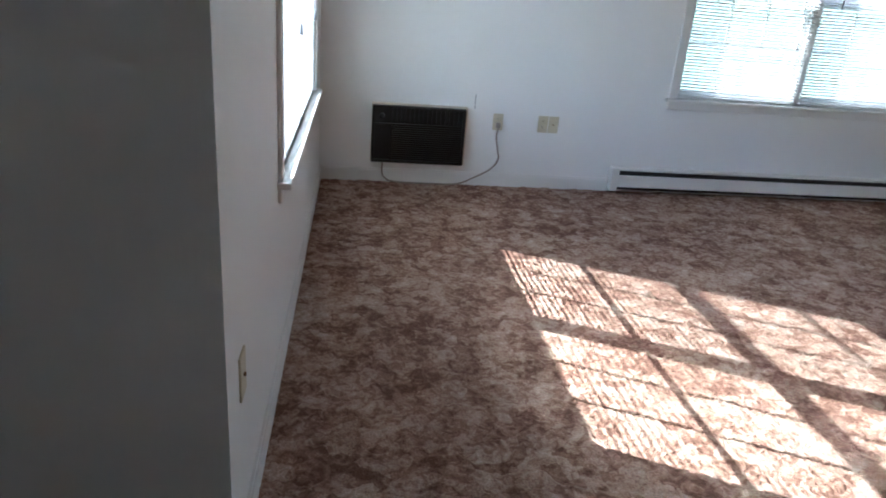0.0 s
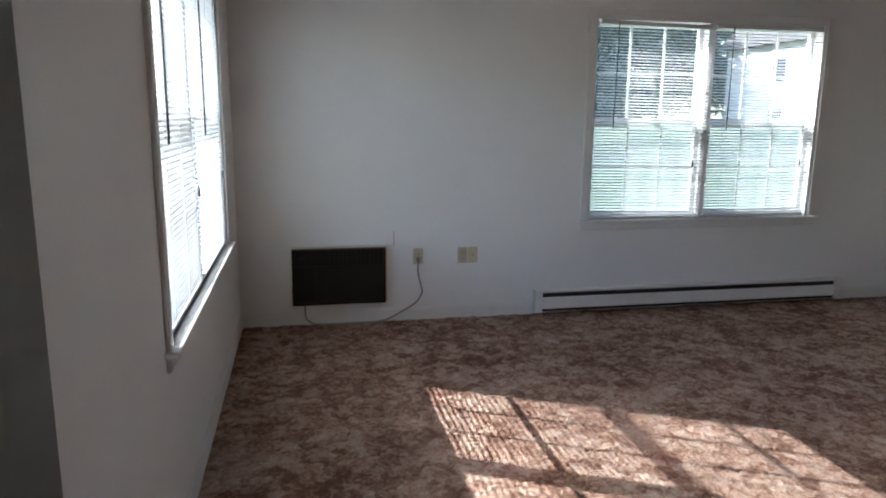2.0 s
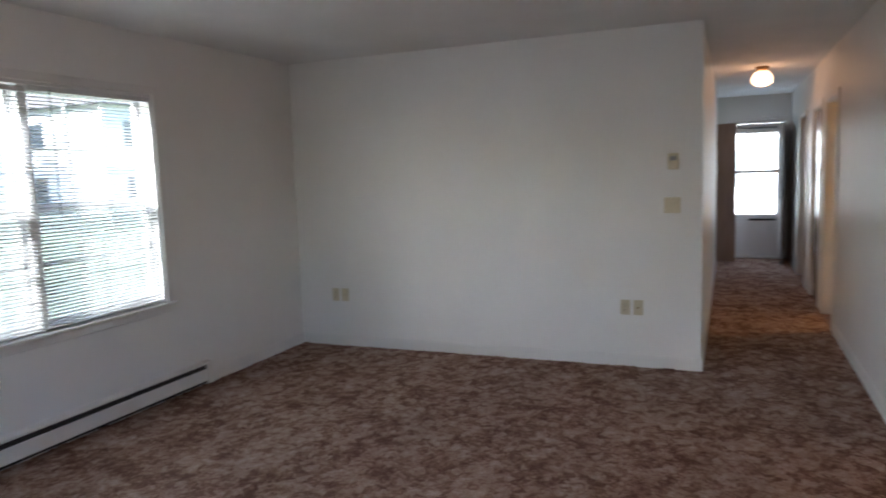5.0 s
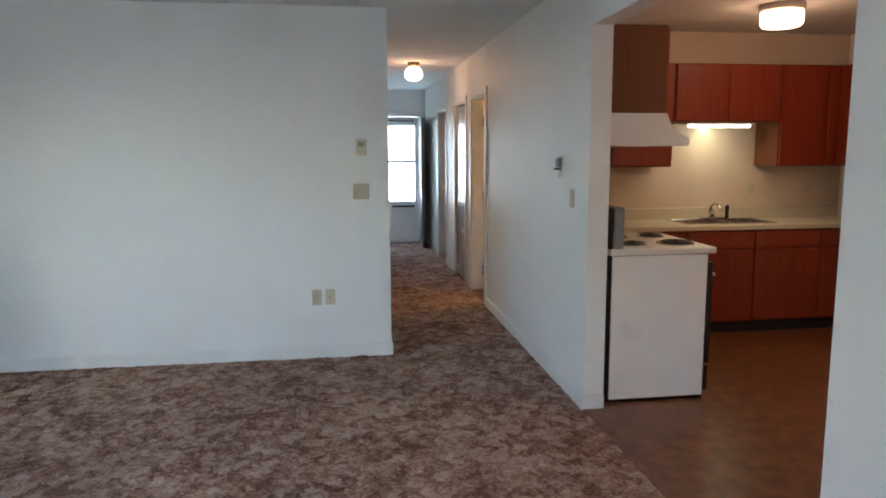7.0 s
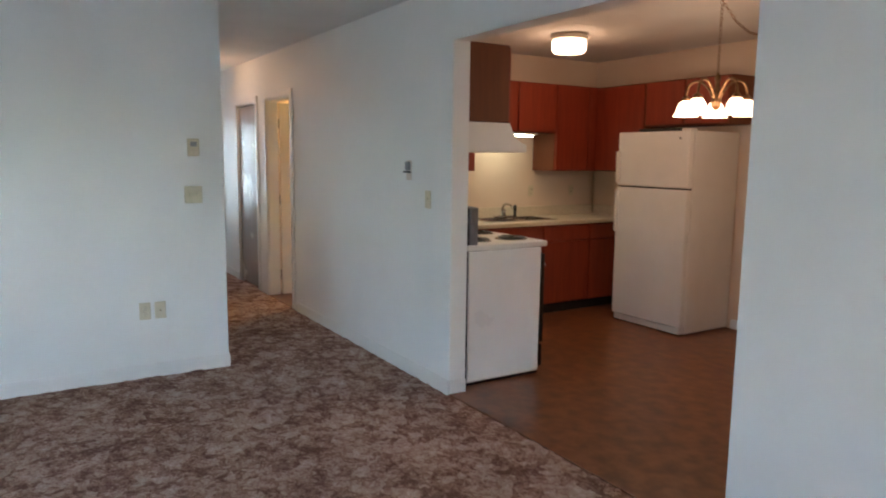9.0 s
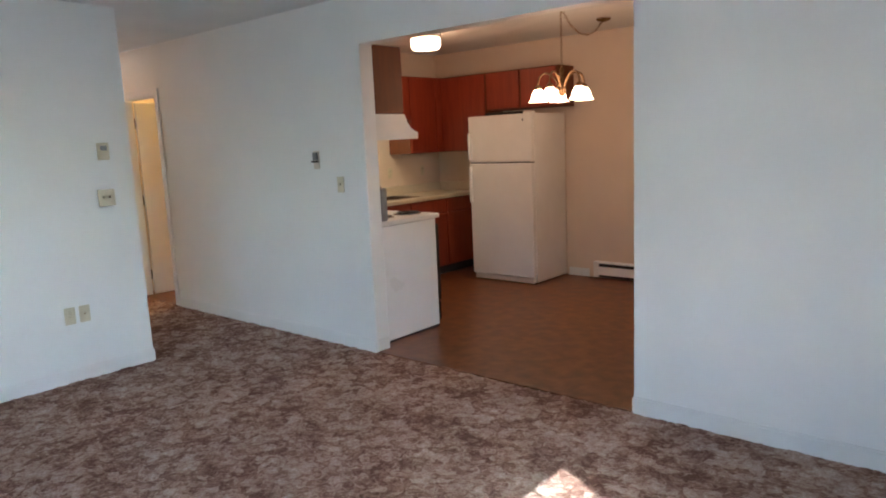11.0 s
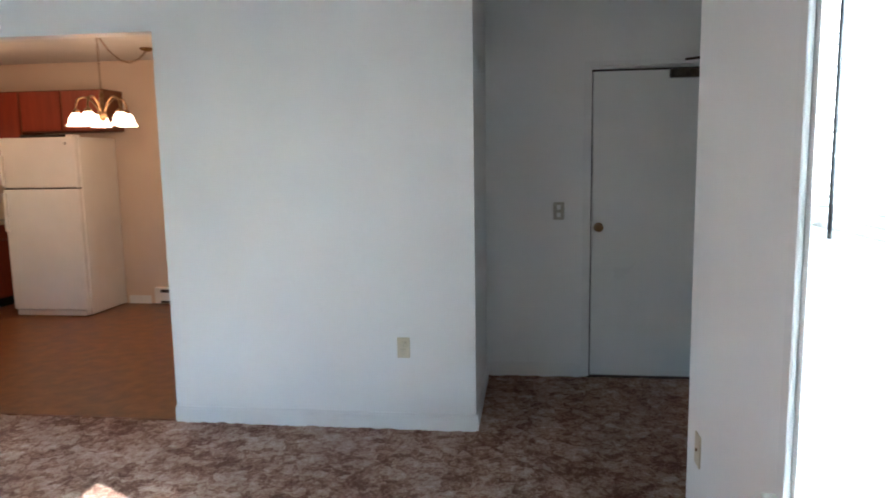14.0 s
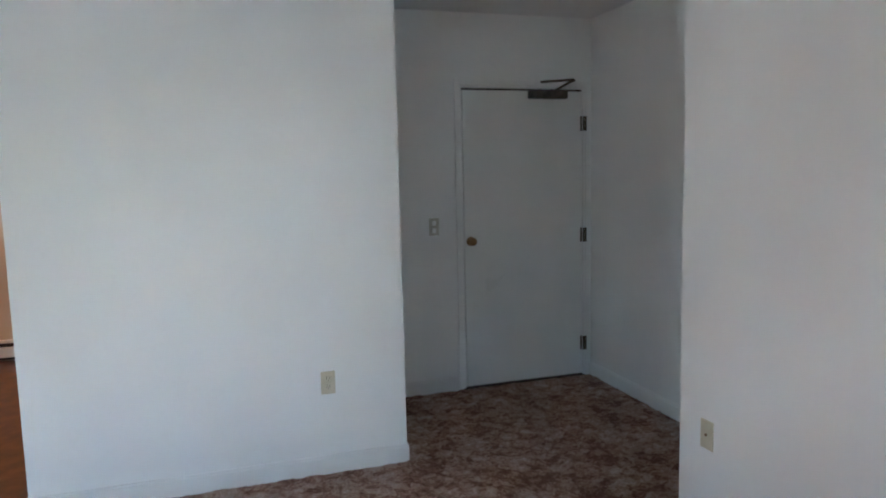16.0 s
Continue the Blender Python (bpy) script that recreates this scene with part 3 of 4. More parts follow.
# air conditioner in its wall sleeve
ac = empty("air_conditioner", (0.35, YN, 0.145))
tagged(ac, "dark brown through-wall air conditioner in a beige sleeve", "air conditioner")
W, H = 0.63, 0.385
boxes("sleeve", SLEEVE, [(-0.004, W + 0.016, -0.03, 0.12, -0.008, H + 0.010)], ac, 0.004)
boxes("front", UNIT, [(0, W, -0.075, -0.0305, 0, 0.018), (0, W, -0.075, -0.0305, H - 0.018, H), (0, 0.018, -0.075, -0.0305, 0.018, H - 0.018), (W - 0.018, W, -0.075, -0.0305, 0.018, H - 0.018), (0.018, W - 0.018, -0.050, -0.0305, 0.018, H - 0.018),
                      (0.018, W - 0.018, -0.072, -0.050, 0.255, 0.268), (0.125, 0.137, -0.072, -0.050, 0.018, 0.255)], ac, 0.003)
boxes("louvre", UNIT, [(0.14, W - 0.02, -0.070, -0.052, 0.026 + k * 0.0145, 0.0335 + k * 0.0145) for k in range(16)], ac, 0.001)
boxes("vent", UNIT, [(0.13 + k * 0.03, 0.136 + k * 0.03, -0.069, -0.052, 0.272, H - 0.02) for k in range(16)], ac, 0.001)
lathe("knob", DARK, [(0.019, 0.0), (0.018, 0.014), (0.014, 0.018)], ac, 16, pose(0.065, -0.05, 0.315, 90))

plug = empty("power_cord", (1.215, YN, 0.43))
tagged(plug, "grey power cord running from the outlet to the floor", "cord")
boxes("plug", CORD, [(-0.014, 0.014, -0.038, -0.0095, -0.018, 0.018)], plug, 0.005, 2)
tube("cable", CORD, [(0, -0.036, -0.01), (-0.008, -0.045, -0.08), (0.012, -0.035, -0.17), (0.022, -0.035, -0.24), (-0.03, -0.04, -0.31), (-0.14, -0.045, -0.372), (-0.26, -0.06, -0.419), (-0.45, -0.07, -0.423), (-0.70, -0.06, -0.422), (-0.765, -0.045, -0.40), (-0.785, -0.04, -0.36), (-0.785, -0.05, -0.292)], 0.0058, plug)
tube("wall_bracket_pin", GREYPLASTIC, [(-0.17, -0.006, 0.10), (-0.17, -0.006, 0.20)], 0.002, plug, 5, 1)


def heater(x0, x1, face, out, label):
    """An electric baseboard heater on a wall along x."""
    root = empty("baseboard_heater", (x0, face, 0))
    if out > 0:
        root.matrix_basis = pose(x1, face, 0, 0, 0, 180)
    tagged(root, label, "heater")
    L = x1 - x0
    boxes("back", STEEL, [(0.0, L, -0.012, 0.0, 0.015, 0.178)], root, 0.002)
    boxes("hood", STEEL, [(0.055, L - 0.055, -0.066, -0.012, 0.160, 0.176)], root, 0.004, 2)
    boxes("front_panel", STEEL, [(0.055, L - 0.055, -0.068, -0.056, 0.040, 0.128)], root, 0.004, 2)
    boxes("inside", DARK, [(0.055, L - 0.055, -0.050, -0.013, 0.018, 0.158)], root, 0)
    for a in (0.0, L - 0.055):
        boxes("end_cap", STEEL, [(a, a + 0.055, -0.070, 0.0, 0.012, 0.180)], root, 0.005, 2)
    return root


heater(2.07, 4.63, YN, -1, "white enamelled electric baseboard heater on the wall")
heater(2.70, 4.50, -3.12, 1, "white electric baseboard heater in the kitchen")


# ---- entry door ----
def hinge(parent, m):
    h = lathe("hinge", BRONZE, [(0.006, -0.05), (0.0065, -0.048), (0.0065, 0.048), (0.006, 0.05)], parent, 10, m)
    return h


entry = empty("entry_door", (-0.723, YD, 0))
tagged(entry, "closed flush white steel entry door with a closer", "door")
boxes("frame", TRIM, [(0.002, 0.016, -0.12, 0.004, 0, 2.048), (0.916, 0.930, -0.12, 0.004, 0, 2.048), (0.016, 0.916, -0.12, 0.004, 2.034, 2.048), (-0.034, 0.002, 0.0002, 0.012, 0, 2.085), (0.930, 0.966, 0.0002, 0.012, 0, 2.085), (0.002, 0.930, 0.0002, 0.012, 2.050, 2.085)], entry, 0.002)
boxes("leaf", DOOR, [(0.019, 0.906, -0.052, -0.006, 0.008, 2.020)], entry, 0.002)
# black strip painted in as the shade of the gap above the leaf
boxes("weatherstrip", DARK, [(0.019, 0.915, -0.04, -0.012, 2.0205, 2.0335)], entry, 0)
# black backing that puts shade into the gaps round the leaf
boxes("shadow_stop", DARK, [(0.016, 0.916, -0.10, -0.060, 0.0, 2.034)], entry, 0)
for z in (0.235, 1.02, 1.80):
    hinge(entry, pose(0.014, 0.010, z))
    boxes("hinge_plate", BRONZE, [(0.019, 0.034, -0.0055, -0.003, z - 0.05, z + 0.05), (-0.008, 0.008, 0.0122, 0.0145, z - 0.05, z + 0.05)], entry, 0.001)
lathe("knob", BRASS, [(0.032, 0.0), (0.031, 0.006), (0.012, 0.010), (0.011, 0.030), (0.022, 0.036), (0.027, 0.048), (0.024, 0.060), (0.010, 0.064)], entry, 20, pose(0.862, -0.006, 1.015, -90))
closer = boxes("closer_body", BRONZE, [(0.155, 0.435, -0.006, 0.05, 1.965, 2.02)], entry, 0.008, 2)
tube("closer_arm", BRONZE, [(0.235, 0.03, 2.025), (0.20, 0.19, 2.065), (0.19, 0.20, 2.066)], 0.009, entry, 6, 2)
tube("closer_arm", BRONZE, [(0.195, 0.20, 2.072), (0.33, 0.02, 2.078), (0.335, 0.012, 2.078)], 0.009, entry, 6, 2)

tagged(boxes("wall_keypad", APPLIANCE, [(0.872, 0.88, -0.62, -0.54, 1.98, 2.08)], None, 0.002), "small white chime box beside the entry", "door chime")


# added bar that keeps outside light from leaking under the entry door
tagged(boxes("trim_threshold", BRONZE, [(-0.723, 0.209, -1.158, -0.999, -0.06, 0.007)], None, 0.002), "dark metal threshold added to block light under the entry door", "threshold", kind="structure")

# ---- kitchen ----
def cabinet(name, box, front, doors, label, drawers=False, mat=None):
    """A cabinet; box is x0, x1, y0, y1, z0, z1; front names the side of its doors; doors is how many."""
    x0, x1, y0, y1, z0, z1 = box
    root = empty(name, (x0, y0, z0))
    tagged(root, label, "cabinet", "kitchen cabinets")
    w, d, h = x1 - x0, y1 - y0, z1 - z0
    boxes("body", [CABSIDE], [(0, w, 0, d, 0, h)], root, 0.002)
    run = d if front in "-x+x" and "x" in front else w
    step = run / doors
    for k in range(doors):
        a, b = k * step + 0.012, (k + 1) * step - 0.012
        rows = [(0.012, h - 0.165), (h - 0.150, h - 0.014)] if drawers else [(0.012, h - 0.012)]
        for lo, hi in rows:
            if front == "-x":
                boxes("door" if hi - lo > 0.2 else "drawer", CABINET, [(-0.019, -0.0005, a, b, lo, hi)], root, 0.005, 2)
            elif front == "+y":
                boxes("door" if hi - lo > 0.2 else "drawer", CABINET, [(a, b, d + 0.0005, d + 0.019, lo, hi)], root, 0.005, 2)
            else:
                boxes("door" if hi - lo > 0.2 else "drawer", CABINET, [(a, b, -0.019, -0.0005, lo, hi)], root, 0.005, 2)
    if front == "-x":
        boxes("face_frame", CABINET, [(-0.0004, 0.004, 0.001, d - 0.001, 0.001, h - 0.001)], root, 0)
    return root


cabinet("upper_cabinet", (6.3, 6.629, -1.318, -0.122, 1.372, 2.21), "-x", 2, "red-brown wooden upper cabinet beside the range hood")
cabinet("upper_cabinet", (6.3, 6.629, -2.26, -1.32, 1.738, 2.21), "-x", 2, "red-brown wooden upper cabinet above the sink")
cabinet("upper_cabinet", (6.3, 6.629, -3.119, -2.262, 1.372, 2.21), "-x", 2, "red-brown wooden upper cabinet above the counter")
cabinet("upper_cabinet", (5.64, 6.278, -3.119, -2.8, 1.372, 2.205), "+y", 1, "red-brown wooden upper cabinet beside the fridge")
cabinet("upper_cabinet", (4.74, 5.638, -3.119, -2.8, 1.80, 2.205), "+y", 2, "red-brown wooden cabinet above the fridge")
cabinet("upper_cabinet", (4.68, 5.44, -0.465, -0.121, 1.722, 2.205), "-y", 2, "red-brown wooden cabinet above the range hood")
cabinet("upper_cabinet", (5.442, 6.278, -0.466, -0.121, 1.4, 2.21), "-y", 2, "red-brown wooden upper cabinet in the corner")
cabinet("base_cabinet", (6.06, 6.629, -3.119, -0.76, 0.1, 0.865), "-x", 4, "red-brown wooden base cabinets under the sink", True)
cabinet("base_cabinet", (5.51, 6.629, -0.755, -0.121, 0.1, 0.865), "-y", 2, "red-brown wooden base cabinet in the corner", True)
tagged(boxes("toe_kick", DARK, [(6.11, 6.58, -3.11, -0.77, -0.003, 0.099), (5.56, 6.5, -0.70, -0.13, -0.003, 0.099)], None, 0), "dark recessed toe kick under the base cabinets", "toe kick", kind="structure")
ct = empty("countertop", (6.03, -3.12, 0.866))
tagged(ct, "cream laminate countertop with a low backsplash", "countertop")
boxes("top", COUNTER, [(0.0, 0.135, 0.001, 2.34, 0, 0.038), (0.135, 0.505, 0.001, 0.92, 0, 0.038), (0.135, 0.505, 1.70, 2.34, 0, 0.038), (0.505, 0.599, 0.001, 2.34, 0, 0.038), (-0.525, 0.599, 2.34, 2.998, 0, 0.038)], ct, 0.004)
boxes("backsplash", COUNTER, [(0.580, 0.599, 0.001, 2.998, 0.038, 0.138), (-0.525, 0.580, 2.980, 2.998, 0.038, 0.138), (0.0, 0.580, 0.001, 0.02, 0.038, 0.138)], ct, 0.004)
sk = empty("kitchen_sink", (6.165, -2.20, 0.904))
tagged(sk, "stainless steel double bowl sink in the counter", "sink")
boxes("rim", CHROME, [(-0.012, 0.39, -0.012, 0.02, 0.0005, 0.006), (-0.012, 0.39, 0.76, 0.792, 0.0005, 0.006), (-0.012, 0.02, 0.02, 0.76, 0.0005, 0.006), (0.36, 0.39, 0.02, 0.76, 0.0005, 0.006), (0.02, 0.36, 0.375, 0.405, -0.002, 0.006)], sk, 0.002)
boxes("bowl", CHROME, [(0.002, 0.366, 0.002, 0.778, -0.17, -0.165), (0.002, 0.008, 0.002, 0.778, -0.165, 0.0), (0.360, 0.366, 0.002, 0.778, -0.165, 0.0), (0.008, 0.36, 0.002, 0.008, -0.165, 0.0), (0.008, 0.36, 0.772, 0.778, -0.165, 0.0), (0.008, 0.36, 0.385, 0.395, -0.165, 0.0)], sk, 0.001)
fa = empty("faucet", (6.51, -1.82, 0.9105))
tagged(fa, "chrome kitchen faucet with a side sprayer", "faucet")
boxes("base", CHROME, [(-0.025, 0.025, -0.11, 0.11, 0.0, 0.02)], fa, 0.008, 2)
tube("spout", CHROME, [(0, 0.02, 0.015), (0, 0.02, 0.09), (-0.05, 0.02, 0.135), (-0.13, 0.02, 0.13), (-0.17, 0.02, 0.10)], 0.011, fa)
lathe("handle", CHROME, [(0.02, 0.02), (0.024, 0.05), (0.02, 0.07), (0.006, 0.09)], fa, 14)
lathe("sprayer", DARK, [(0.016, 0.0), (0.014, 0.05), (0.018, 0.10), (0.014, 0.12)], fa, 12, pose(0.0, -0.14, 0.0))
for y in (-2.25, -2.80):
    plate(pose(6.63, y, 1.16, 0, 0, 90), "duplex", "ivory duplex outlet above the counter")
tl = empty("under_cabinet_light", (6.38, -1.77, 1.738))
tagged(tl, "lit fluorescent tube light under the cabinet", "light fixture")
boxes("housing", STEEL, [(-0.05, 0.05, -0.30, 0.30, -0.018, -0.001)], tl, 0.003)
boxes("tube", TUBEGLASS, [(-0.035, 0.035, -0.27, 0.27, -0.042, -0.0185)], tl, 0.010, 3)

# range hood
bm = bmesh.new()
prof = [(0.0, 0.0), (-0.500, 0.0), (-0.500, 0.050), (-0.458, 0.056), (-0.415, 0.082), (-0.380, 0.122), (-0.358, 0.187), (0.0, 0.187)]
sides = len(prof)
cs = [[bm.verts.new((x, y, z)) for y, z in prof] for x in (0.0, 0.76)]
for k in range(sides):
    bm.faces.new((cs[0][k], cs[0][(k + 1) % sides], cs[1][(k + 1) % sides], cs[1][k]))
bm.faces.new(cs[0][::-1])
bm.faces.new(cs[1])
bmesh.ops.bevel(bm, geom=list(bm.edges), offset=0.004, segments=2, affect="EDGES")
hood = tagged(finish(bm, "range_hood", APPLIANCE), "white enamelled range hood under the cabinet", "range hood")
hood.location = (4.68, -0.122, 1.532)

# stove
# appliance white lightened for the sides, with the windows' light put into the colour
SIDELIT = material("window_lit_stove_enamel", ((0.83, 0.83, 0.82), (0.87, 0.87, 0.86)), 3.0, 0.3, 0.03, 60.0)
st = empty("stove", (4.68, -0.16, 0))
tagged(st, "white freestanding electric stove with coil burners", "stove")
for a in (0.0, 0.748):
    boxes("side_panel", SIDELIT, [(a, a + 0.012, -0.612, -0.016, 0.022, 0.893)], st, 0.003)
# black body stands in for the shade behind and below the side panels
boxes("body", DARK, [(0.014, 0.746, -0.620, -0.004, 0.0, 0.894)], st, 0.002)
boxes("oven_door", COIL, [(0.004, 0.756, -0.652, -0.6205, 0.22, 0.845)], st, 0.006, 2)
boxes("drawer", COIL, [(0.004, 0.75, -0.645, -0.6205, 0.05, 0.205)], st, 0.006, 2)
tube("door_handle", STEEL, [(0.08, -0.655, 0.76), (0.09, -0.69, 0.76), (0.67, -0.69, 0.76), (0.68, -0.655, 0.76)], 0.010, st, 8, 3)
boxes("cooktop", APPLIANCE, [(-0.004, 0.764, -0.665, 0.0, 0.8955, 0.935)], st, 0.010, 3)
boxes("backguard", GREYPLASTIC, [(0.0, 0.76, -0.085, -0.018, 0.9355, 1.18)], st, 0.010, 2)
# black filler painted as the shaded gap between backguard and wall
boxes("backguard_rear", DARK, [(0.004, 0.756, -0.0175, 0.0, 0.9355, 1.175)], st, 0.002)
for x, y, r in ((0.20, -0.22, 0.080), (0.20, -0.50, 0.105), (0.56, -0.22, 0.105), (0.56, -0.50, 0.080)):
    lathe("drip_pan", CHROME, [(r + 0.012, 0.0), (r + 0.010, 0.005), (r - 0.005, 0.002), (0.02, 0.001)], st, 24, pose(x, y, 0.935))
    pts = []
    for k in range(49):
        a = k / 48 * 2 * math.pi * 4
        rr = 0.018 + (r - 0.02) * k / 48
        pts.append((x + rr * math.cos(a), y + rr * math.sin(a), 0.946))
    tube("burner", COIL, pts, 0.0055, st, 6, 2)
for x in (0.10, 0.20, 0.56, 0.66):
    lathe("knob", DARK, [(0.022, 0.0), (0.020, 0.02), (0.012, 0.024)], st, 14, pose(x, -0.085, 1.06, 90))

# fridge
fr = empty("refrigerator", (4.845, -3.105, 0))
fr.scale = (1.0, 1.0, 1.012)
tagged(fr, "white top-freezer refrigerator standing on the vinyl floor", "refrigerator")
boxes("body", APPLIANCE, [(0.0, 0.785, 0.0, 0.585, 0.012, 1.715)], fr, 0.006, 2)
boxes("freezer_door", APPLIANCE, [(0.0, 0.785, 0.592, 0.655, 1.243, 1.715)], fr, 0.012, 3)
boxes("fridge_door", APPLIANCE, [(0.0, 0.785, 0.592, 0.655, 0.070, 1.230)], fr, 0.012, 3)
boxes("gasket", DARK, [(0.012, 0.773, 0.585, 0.592, 0.075, 1.705), (0.012, 0.773, 0.592, 0.64, 1.2305, 1.2425)], fr, 0)
boxes("kick_grille", APPLIANCE, [(0.02, 0.765, 0.586, 0.640, 0.012, 0.066)], fr, 0.003)
boxes("handle", APPLIANCE, [(0.742, 0.772, 0.655, 0.695, 1.27, 1.55), (0.742, 0.772, 0.655, 0.695, 0.83, 1.20)], fr, 0.010, 3)
boxes("foot", DARK, [(0.04, 0.10, 0.45, 0.60, -0.004, 0.034), (0.68, 0.74, 0.45, 0.60, -0.004, 0.034), (0.03, 0.755, 0.04, 0.12, -0.004, 0.034)], fr, 0.003)
boxes("hinge_cover", APPLIANCE, [(0.02, 0.10, 0.54, 0.64, 1.7155, 1.735)], fr, 0.006, 2)
boxes("badge", GREYPLASTIC, [(0.085, 0.105, 0.6545, 0.6575, 1.645, 1.665)], fr, 0.001)
tagged(boxes("tray", UNIT, [(5.06, 5.46, -2.78, -2.52, 1.737, 1.766)], None, 0.01, 2), "dark flat tray on top of the refrigerator", "tray")

# kitchen ceiling light
kl = empty("ceiling_light", (5.52, -1.71, CEIL))
tagged(kl, "lit frosted glass drum ceiling light", "light fixture")
lathe("pan", SLEEVE, [(0.15, 0.0), (0.152, -0.040), (0.12, -0.046)], kl, 28)
lathe("shade", LAMPGLASS, [(0.13, -0.047), (0.142, -0.056), (0.142, -0.125), (0.125, -0.150), (0.05, -0.156)], kl, 28)
kl.children[1].visible_shadow = False

# chandelier on a swagged chain
ch = empty("chandelier", (4.0, -1.63, 0.02))
tagged(ch, "lit brass chandelier with frosted bell glass shades", "chandelier")
lathe("stem", BRASS, [(0.010, 1.80), (0.028, 1.82), (0.034, 1.86), (0.018, 1.90), (0.014, 1.98), (0.022, 2.00), (0.006, 2.04)], ch, 16)
for k in range(5):
    a = math.radians(72 * k + 20)
    c, s = math.cos(a), math.sin(a)
    tube("arm", BRASS, [(0.012 * c, 0.012 * s, 1.85), (0.05 * c, 0.05 * s, 1.93), (0.11 * c, 0.11 * s, 1.985), (0.17 * c, 0.17 * s, 1.975), (0.195 * c, 0.195 * s, 1.92), (0.195 * c, 0.195 * s, 1.885)], 0.008, ch)
    lathe("socket_cup", BRASS, [(0.016, 0.0), (0.028, -0.012), (0.030, -0.03)], ch, 14, pose(0.195 * c, 0.195 * s, 1.895))
    sh = lathe("shade", LAMPGLASS, [(0.024, -0.020), (0.040, -0.035), (0.056, -0.065), (0.064, -0.10), (0.082, -0.128), (0.079, -0.128), (0.060, -0.10), (0.050, -0.065), (0.030, -0.035)], ch, 20, pose(0.195 * c, 0.195 * s, 1.89))
    sh.visible_shadow = False


def chain(parent, points, link=0.032):
    """Links of a chain along straight runs between the points."""
    bm = bmesh.new()
    flip = 0
    for p, q in zip(points, points[1:]):
        p, q = Vector(p), Vector(q)
        n = max(1, int((q - p).length / (link * 0.78)))
        d = (q - p).normalized()
        u0 = d.cross(Vector((0.3, 0.2, 0.9) if abs(d.z) < 0.9 else (1, 0, 0))).normalized()
        for k in range(n):
            c = p + (q - p) * ((k + 0.5) / n)
            u = u0 if flip else d.cross(u0)
            flip = 1 - flip
            ring = []
            w = d.cross(u)
            for j in range(10):
                a = 2 * math.pi * j / 10
                mid = c + d * (link / 2 * math.cos(a)) + u * (0.009 * math.sin(a))
                out = (d * math.cos(a) + u * math.sin(a)).normalized()
                ring.append([bm.verts.new(mid + 0.0022 * (out * math.cos(b) + w * math.sin(b))) for b in (0, 1.57, 3.14, 4.71)])
            for j in range(10):
                for i in range(4):
                    bm.faces.new((ring[j][i], ring[j][(i + 1) % 4], ring[(j + 1) % 10][(i + 1) % 4], ring[(j + 1) % 10][i]))
    return finish(bm, "chain", BRASS, parent, True)


sag = [(0.05 * t, -0.82 * t, CEIL - 0.03 - 0.9 * t * (1 - t) * 0.75) for t in (0, 0.2, 0.4, 0.6, 0.8, 1.0)]
chain(ch, [(0, 0, 2.04), (0, 0, CEIL - 0.03)])
chain(ch, sag)
lathe("hook", BRASS, [(0.02, CEIL - 0.0), (0.018, CEIL - 0.012), (0.005, CEIL - 0.03)], ch, 12)
lathe("canopy", BRASS, [(0.065, 0.0), (0.06, -0.015), (0.02, -0.03)], ch, 20, pose(0.05, -0.82, CEIL - 0.02))

# ---- hall ----
hl = empty("hall_ceiling_light", (8.9, 0.55, CEIL))
tagged(hl, "lit round frosted glass hall ceiling light", "light fixture")
lathe("canopy", BRASS, [(0.07, 0.0), (0.068, -0.02), (0.05, -0.05)], hl, 20)
hg = lathe("globe", LAMPGLASS, [(0.05, -0.05), (0.085, -0.075), (0.105, -0.12), (0.10, -0.17), (0.06, -0.20), (0.01, -0.21)], hl, 24)
hg.visible_shadow = False


def casing(name, x0, x1, top):
    ob = boxes(name, TRIM, [(x0 - 0.06, x0, 0.0003, 0.014, 0, top + 0.06), (x1, x1 + 0.06, 0.0003, 0.014, 0, top + 0.06), (x0, x1, 0.0003, 0.014, top, top + 0.06),
                            (x0, x0 + 0.014, -0.119, 0.0, 0, top), (x1 - 0.014, x1, -0.119, 0.0, 0, top), (x0 + 0.014, x1 - 0.014, -0.119, 0.0, top - 0.014, top)], None, 0.002)
    return tagged(ob, "white painted wooden door casing", "door frame", kind="structure")


def lever(parent, m):
    lathe("rose", BRONZE, [(0.030, 0.0), (0.028, 0.008), (0.010, 0.012), (0.010, 0.045)], parent, 16, m)
    ob = tube("lever", BRONZE, [(0, 0, 0.045), (0.03, 0, 0.048), (0.11, 0, 0.045)], 0.009, parent, 8, 3)
    ob.matrix_basis = m


def hall_door(name, m, w, mat, label, handle=True, h=2.03):
    """A flush door leaf hinged at the origin; local x along the leaf."""
    root = empty(name)
    root.matrix_basis = m
    tagged(root, label, "door")
    boxes("leaf", mat, [(0.0, w, -0.035, 0.0, 0.010, h)], root, 0.002)
    if handle:
        lever(root, pose(w - 0.065, 0.0, 0.98, -90, 0, 180))
    for z in (0.22, 1.02, 1.82):
        hinge(root, pose(-0.004, 0.004, z))
    return root


for k, (a, b) in enumerate(((7.49, 8.23), (8.58, 9.32), (10.07, 10.82))):
    casing("trim_door_%d" % (k + 1), a, b, 2.06)
# mid grey gloss, darker than the paint of the open doors
GLOSSDOOR = material("gloss_grey_door_paint", ((0.36, 0.34, 0.32), (0.42, 0.40, 0.38)), 2.2, 0.26, 0.02, 30.0)
hall_door("bathroom_door", pose(8.20, -0.125, 0, 0, 0, -95), 0.70, DOOR, "open white flush bathroom door with dark hinges")
hall_door("closed_hall_door", pose(8.597, -0.012, 0), 0.706, GLOSSDOOR, "closed glossy grey hall door with a lever")
